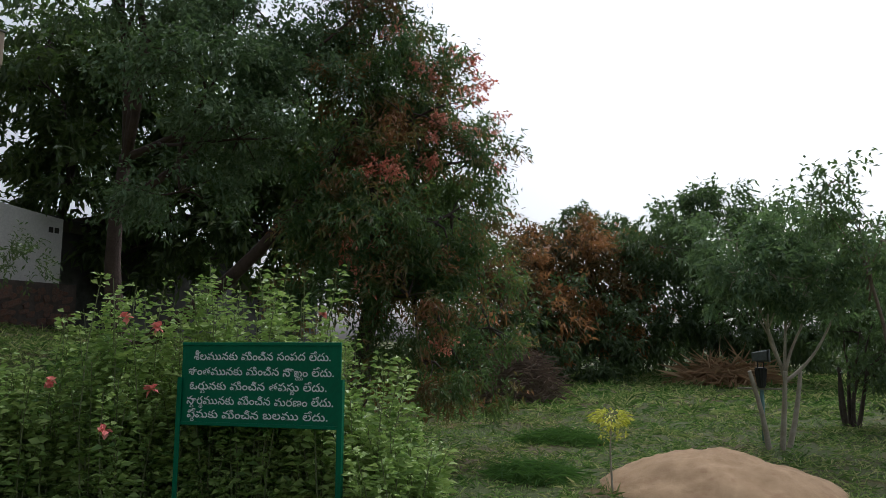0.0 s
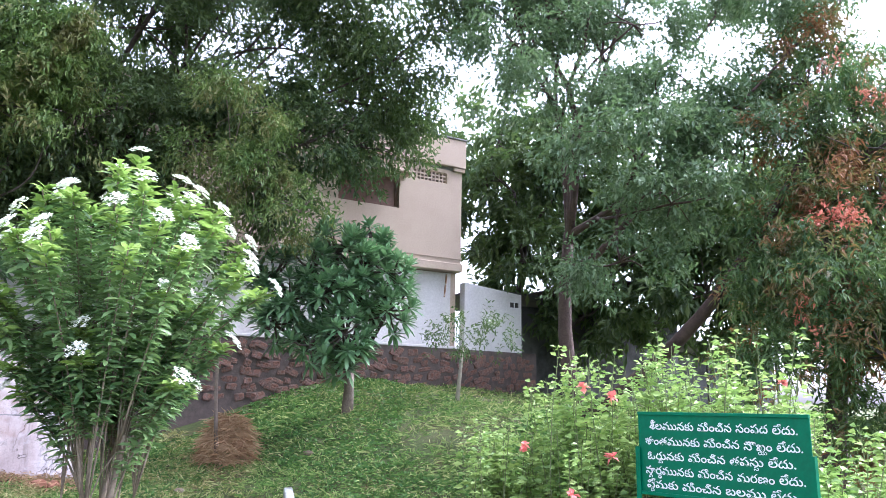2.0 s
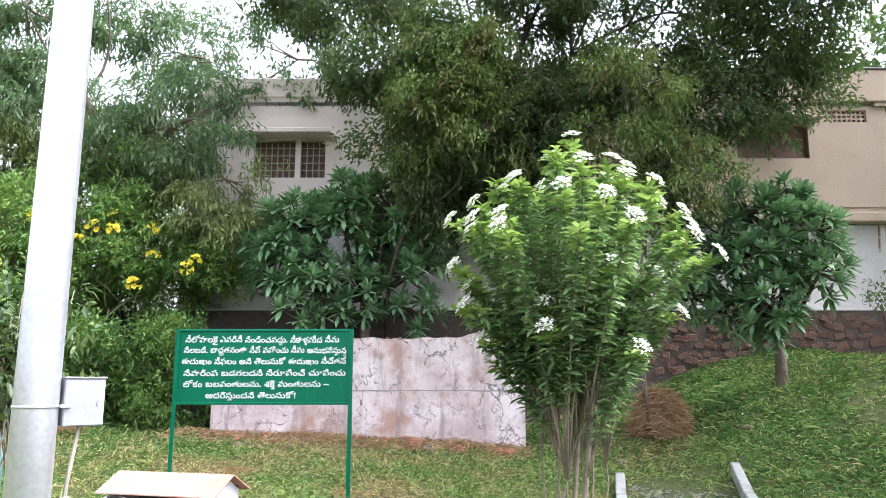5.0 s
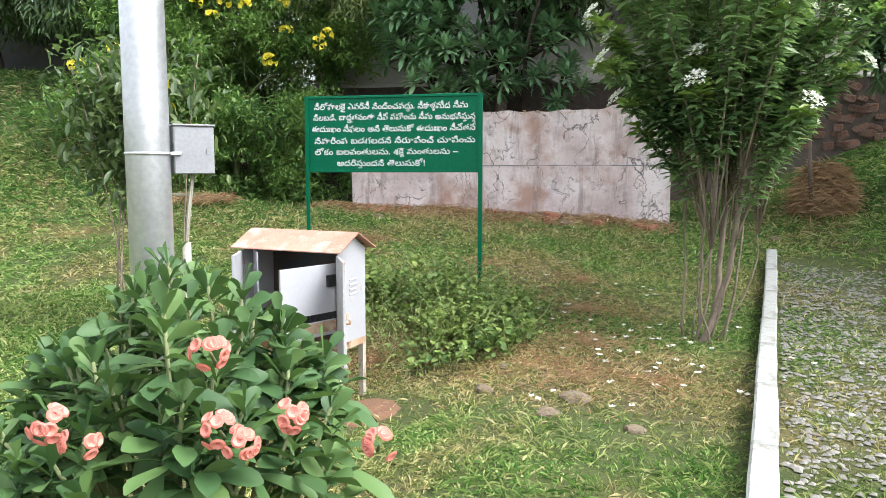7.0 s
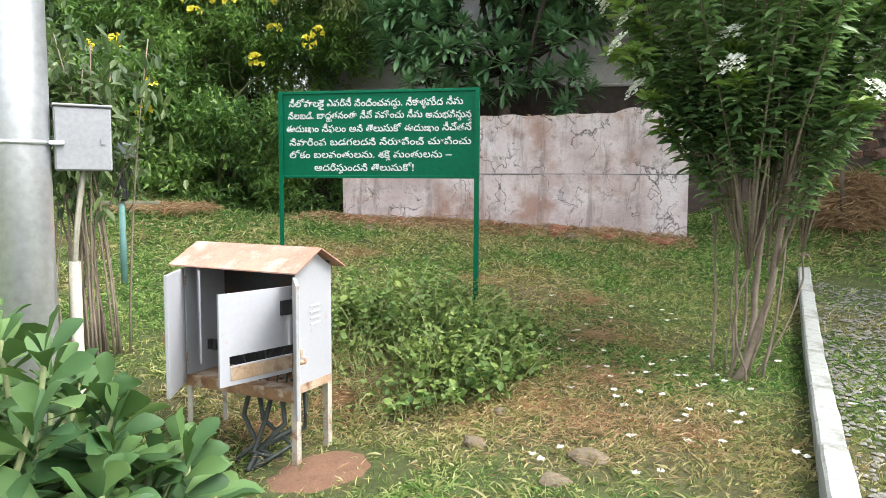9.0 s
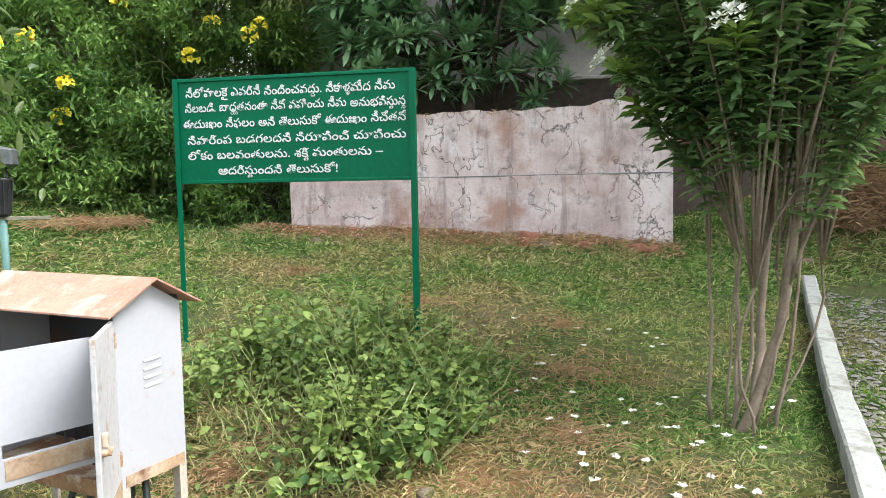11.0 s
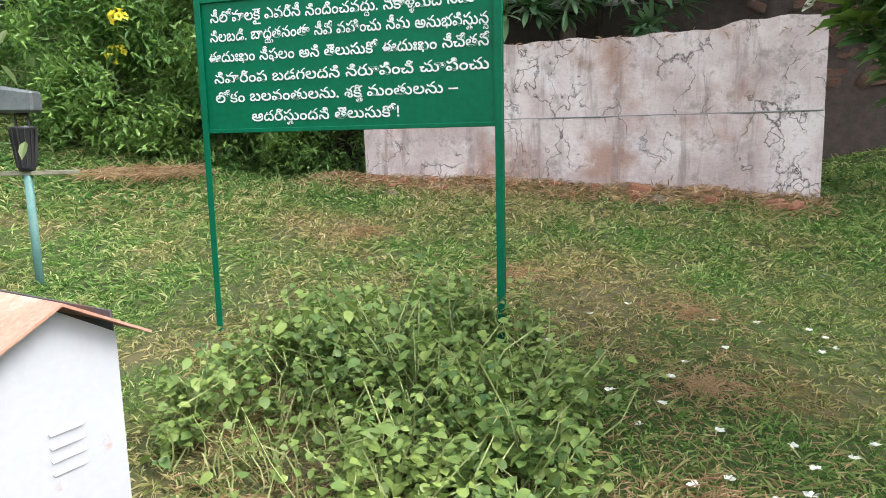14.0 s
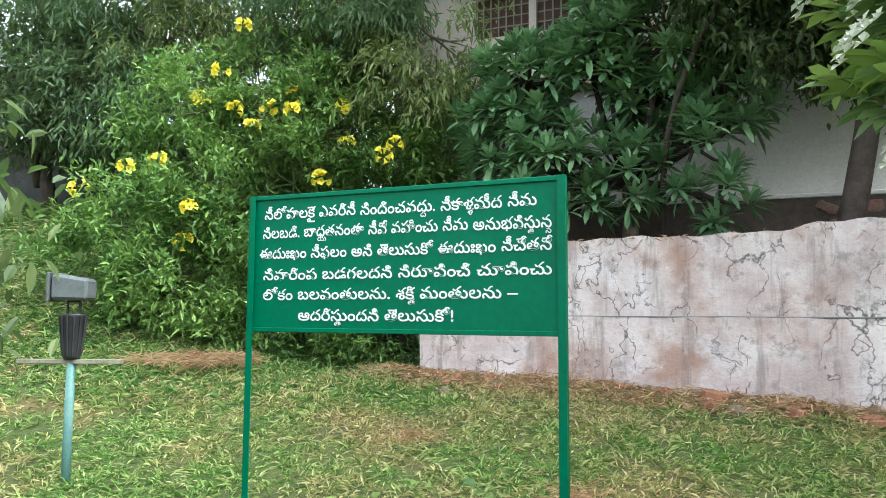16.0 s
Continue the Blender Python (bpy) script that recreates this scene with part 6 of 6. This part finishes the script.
# ---- grass ----
def grass_field(name, label, lo, hi, count, length, width, mat=M_grass, flat=0.5, rich=False, keep=None, tuft=11, loose=0.3):
    tufts = max(1, count // tuft)
    tx, ty = RNG.uniform(lo[0], hi[0], tufts), RNG.uniform(lo[1], hi[1], tufts)
    tall = RNG.uniform(0.55, 1.5, tufts)
    lean = RNG.normal(0, 0.35, (tufts, 2))
    of = RNG.integers(0, tufts, count)
    off = RNG.normal(0, length * 0.32, (count, 2))
    free = RNG.random(count) < loose
    off[free] = RNG.normal(0, length * 2.0, (int(free.sum()), 2))
    x, y = tx[of] + off[:, 0], ty[of] + off[:, 1]
    ok = np.ones(count, bool)
    rel = np.stack([x, y], 1) - K1a
    along, across = rel @ kd, rel @ kn
    ok &= ~((along > -0.05) & (along < 8.7) & (across > -0.09) & (across < 0.09)) & ~((along > -0.65) & (along < 8.2) & (across > 1.52) & (across < 1.72))
    path = (along > 0) & (along < 8.6) & (across > 0.09) & (across < 1.52)
    ok &= ~path | (RNG.random(count) < 0.35)
    loc = np.stack([x, y], 1) - (-14.094, 1.245)
    bx, by = loc @ (0.4258, 0.9048), loc @ (-0.9048, 0.4258)
    ok &= ~((bx > -0.02) & (bx < LEN + 0.02) & (by > -0.03) & (by < 2.7))
    ok &= ~(((x - 2.7) / 1.5) ** 2 + ((y - 10.9) / 1.4) ** 2 < 0.95)
    bare = np.sin(x * 1.3 + 2 * np.sin(y * 0.9)) + np.sin(y * 1.7 + x * 0.5) + 0.6 * np.sin(x * 3.7 - y * 2.9)
    ok &= RNG.random(count) < np.clip(1.15 - 0.35 * np.maximum(0, bare), 0.25, 1)
    ok &= ((x + 5.4) ** 2 + (y - 0.9) ** 2 > 0.25) | (RNG.random(count) < 0.2)
    if keep is not None:
        ok &= keep(x, y)
    x, y, of, off = x[ok], y[ok], of[ok], off[ok]
    n = len(x)
    s = Soup()
    pos = np.stack([x, y, ground_z(x, y) - 0.01], 1)
    ax = RNG.normal(0, 0.55, (n, 3)) * (1, 1, 0.4) + (0, 0, flat)
    ax[:, :2] += np.clip(off / length, -1.2, 1.2) + lean[of]
    leaves(s, pos, ax, length * tall[of], width, 0.35, rich)
    return tagged(put(name, s.mesh(name, mat)), label, "grass", kind="stuff")


grass_field("grass", "short green and straw-coloured grass on the lawn", (-9.5, -1.2), (-2.5, 6.5), 165000, 0.08, 0.011, tuft=16, loose=0.25)
grass_field("grass", "fine short turf beside the kerb", (-6.8, 0.6), (-2.6, 5.2), 70000, 0.05, 0.0055, tuft=9, loose=0.5)
grass_field("grass", "scattered longer blades and stalks on the lawn", (-12.0, -1.5), (-3.0, 6.5), 30000, 0.11, 0.0045, flat=0.9)
grass_field("grass", "short grass below the plastered wall", (-15.0, -5.0), (-9.5, 9.0), 115000, 0.11, 0.0165, tuft=14, loose=0.2)
grass_field("grass", "longer grass on the slope and field", (-12.5, 6.0), (7.5, 19.0), 80000, 0.17, 0.016, M_lush)
grass_field("grass", "low green grass on the slope before the plinth", (-12.5, 7.5), (-3.5, 13.2), 42000, 0.12, 0.014, M_lush, tuft=14)
grass_field("grass", "short green grass beside the mast", (-9.5, -3.4), (-2.2, -1.2), 60000, 0.11, 0.013, M_lush, tuft=14, loose=0.2)
grass_field("grass", "tall field grass further off", (-8.0, 19.0), (16.0, 34.0), 36000, 0.32, 0.038, M_lush)
grass_field("grass", "green weeds on the bank", (-20.0, -9.0), (-12.0, 1.0), 32000, 0.18, 0.02, M_lush)
grass_field("ground_cover", "creeping broad-leaved ground cover on the slope", (-13.0, 6.4), (-3.5, 13.4), 75000, 0.075, 0.055, M_cover, 0.6,
            keep=lambda x, y: np.sin(x * 0.9) + np.sin(y * 1.1 + x) > -0.6)
grass_field("ground_cover", "creeping broad-leaved ground cover below the shrub", (-18.5, -7.0), (-12.4, 1.0), 46000, 0.08, 0.055, M_cover, 0.6)

# fallen white flowers and field stones
s = Soup()
for k in range(80):
    q, rad = RNG.uniform(0, 6.28), 1.7 * RNG.random() ** 0.6
    x, y = -6.4 + 1.35 * rad * math.cos(q), 3.2 + 1.0 * rad * math.sin(q)
    m = 5
    az = np.arange(m) * 2 * math.pi / m + k
    d = np.stack([np.cos(az), np.sin(az), np.full(m, 0.35)], 1)
    leaves(s, np.repeat(np.array([[x, y, float(ground_z(x, y)) + 0.045]]), m, 0), d, 0.03, 0.024, 0.0)
tagged(put("fallen_flowers", s.mesh("fallen_flowers", M_white_flower)), "fallen white flowers scattered on the grass", "flowers", kind="stuff")
FIELD = [round_stone(40 + k, M_field) for k in range(4)]
for x, y, r in [(-5.1, 2.3, 0.11), (-4.78, 2.0, 0.08), (-5.5, 1.75, 0.07), (-11.85, 4.56, 0.13), (-13.1, 2.2, 0.12), (-12.7, 1.6, 0.11), (-12.5, 3.6, 0.09), (-11.9, 5.4, 0.08), (-5.9, 2.0, 0.05), (-4.4, 2.4, 0.07), (-10.4, 7.3, 0.1), (-9.9, 9.4, 0.12), (-12.9, 2.7, 0.08)]:
    st = new("field_stone", FIELD[int(abs(x * 7)) % 4])
    st.matrix_world = Matrix.Translation(on_ground(x, y, r * 0.05)) @ Euler((0.1, 0.2, x)).to_matrix().to_4x4() @ Matrix.Diagonal((r * 2.2, r * 1.7, r * 1.0, 1))
    tagged(st, "weathered stone lying half sunk in the grass", "stone", group="stones in the grass")
M_brick = surface("broken_brick", (0.20, 0.085, 0.05), (0.36, 0.17, 0.10), 14.0, 0.95, relief=0.6, depth=0.006)
BRICKS = [stone_mesh(60 + k, M_brick) for k in range(4)]
rb = random.Random(21)
for k in range(22):
    lx, ly, r = rb.uniform(0.1, 5.3), -rb.uniform(0.12, 0.75), rb.uniform(0.05, 0.13)
    if k == 0:
        lx, ly, r = 3.7, -0.3, 0.2
    x, y = -14.094 + 0.4258 * lx - 0.9048 * ly, 1.245 + 0.9048 * lx + 0.4258 * ly
    st = new("brick_fragment", BRICKS[k % 4])
    st.matrix_world = Matrix.Translation(on_ground(x, y, r * 0.2)) @ Euler((rb.uniform(-0.4, 0.4), rb.uniform(-0.4, 0.4), rb.uniform(0, 6))).to_matrix().to_4x4() @ Matrix.Diagonal((r * 1.5, r, r * 0.8, 1))
    tagged(st, "broken red brick lying at the foot of the limewashed wall", "brick", group="rubble along the wall")
# dry tufts on the wall's edge
s = Soup()
m = 900
lx, ly = RNG.uniform(0.05, LEN - 0.05, m), RNG.uniform(0.05, 0.5, m)
w = (np.array(BED)[:3, :3] @ np.stack([lx, ly, np.full(m, 1.99)])).T + np.array(BED)[:3, 3]
leaves(s, w, RNG.normal(0, 1, (m, 3)) * (1, 1, 0.4) + (0.2, -0.1, 0.2), 0.14, 0.008, 0.5)
tagged(put("dry_tufts", s.mesh("dry_tufts", M_dry)), "dry grass tufts hanging over the wall's edge", "grass", kind="stuff")

# dry litter along the wall's foot and red earth under the cabinet
s = Soup()
m = 5200
lx, ly = RNG.uniform(-0.6, LEN + 0.1, m), -np.abs(RNG.normal(0, 0.42, m)) - 0.02
w = np.stack([-14.094 + 0.4258 * lx - 0.9048 * ly, 1.245 + 0.9048 * lx + 0.4258 * ly], 1)
pos = np.stack([w[:, 0], w[:, 1], ground_z(w[:, 0], w[:, 1]) + RNG.uniform(0.01, 0.08, m)], 1)
leaves(s, pos, RNG.normal(0, 1, (m, 3)) * (1, 1, 0.3), 0.13, 0.016, 0.15)
tagged(put("dry_litter", s.mesh("dry_litter", M_dry)), "dry twigs and grass littered along the wall's foot", "litter", kind="stuff")
s = Soup()
for px, py, n, r in ((-13.5, -1.5, 900, 1.0), (-10.9, 1.35, 700, 0.5), (-6.6, 1.0, 1100, 0.5), (-9.6, 2.6, 900, 0.7), (-8.6, 3.6, 700, 0.6), (-5.6, 2.4, 1200, 0.9), (-6.4, 2.9, 1400, 0.9), (-5.3, 3.0, 700, 0.7), (-7.6, 3.3, 1300, 0.7), (-6.3, 0.5, 900, 0.5), (-12.2, 3.6, 900, 0.8)):
    q, rad = RNG.uniform(0, 6.28, n), r * np.abs(RNG.normal(0, 0.6, n))
    x, y = px + rad * np.cos(q), py + rad * np.sin(q)
    leaves(s, np.stack([x, y, ground_z(x, y) + RNG.uniform(0.01, 0.06, n)], 1), RNG.normal(0, 1, (n, 3)) * (1, 1, 0.35), 0.085, 0.0055, 0.2)
tagged(put("dry_grass", s.mesh("dry_grass", M_dry)), "patches of dry brown cut grass", "grass", kind="stuff")
mound = bmesh.new()
bmesh.ops.create_grid(mound, x_segments=26, y_segments=26, size=0.36)
for v in mound.verts:
    r = v.co.length / 0.34
    wx, wy = -5.55 + v.co.x, 0.86 + v.co.y
    v.co.z = float(ground_z(wx, wy)) + 0.05 * max(0.0, 1 - r * r) - 0.012 + 0.012 * noise.noise(Vector((wx, wy, 0)) * 9)
mo = part("red_earth", mound, M_red_soil, None, "", True)
mo.location = (-5.55, 0.86, 0)
tagged(mo, "trodden red earth under the cabinet legs", "soil", kind="stuff")
stick = thing("sapling", "thin sapling on a pale stake by the plinth", "sapling", on_ground(-9.3, 12.7))
put("stake", Soup().tube([(0, 0, -0.1), (0.06, 0.1, 1.1)], [0.05, 0.03], 7).mesh("stake", M_stem_pale, True), stick)
cr = Soup()
P, O = twigs_in([(0.0, 0.1, 1.3, 0.4), (0.35, 0.3, 1.5, 0.4), (-0.3, 0.0, 1.5, 0.35), (0.7, 0.4, 1.2, 0.35)], 260)
spray(cr, P, O, 10, 0.1, 0.035, 0.3, 0.2)
put("foliage", cr.mesh("foliage", M_neem), stick)
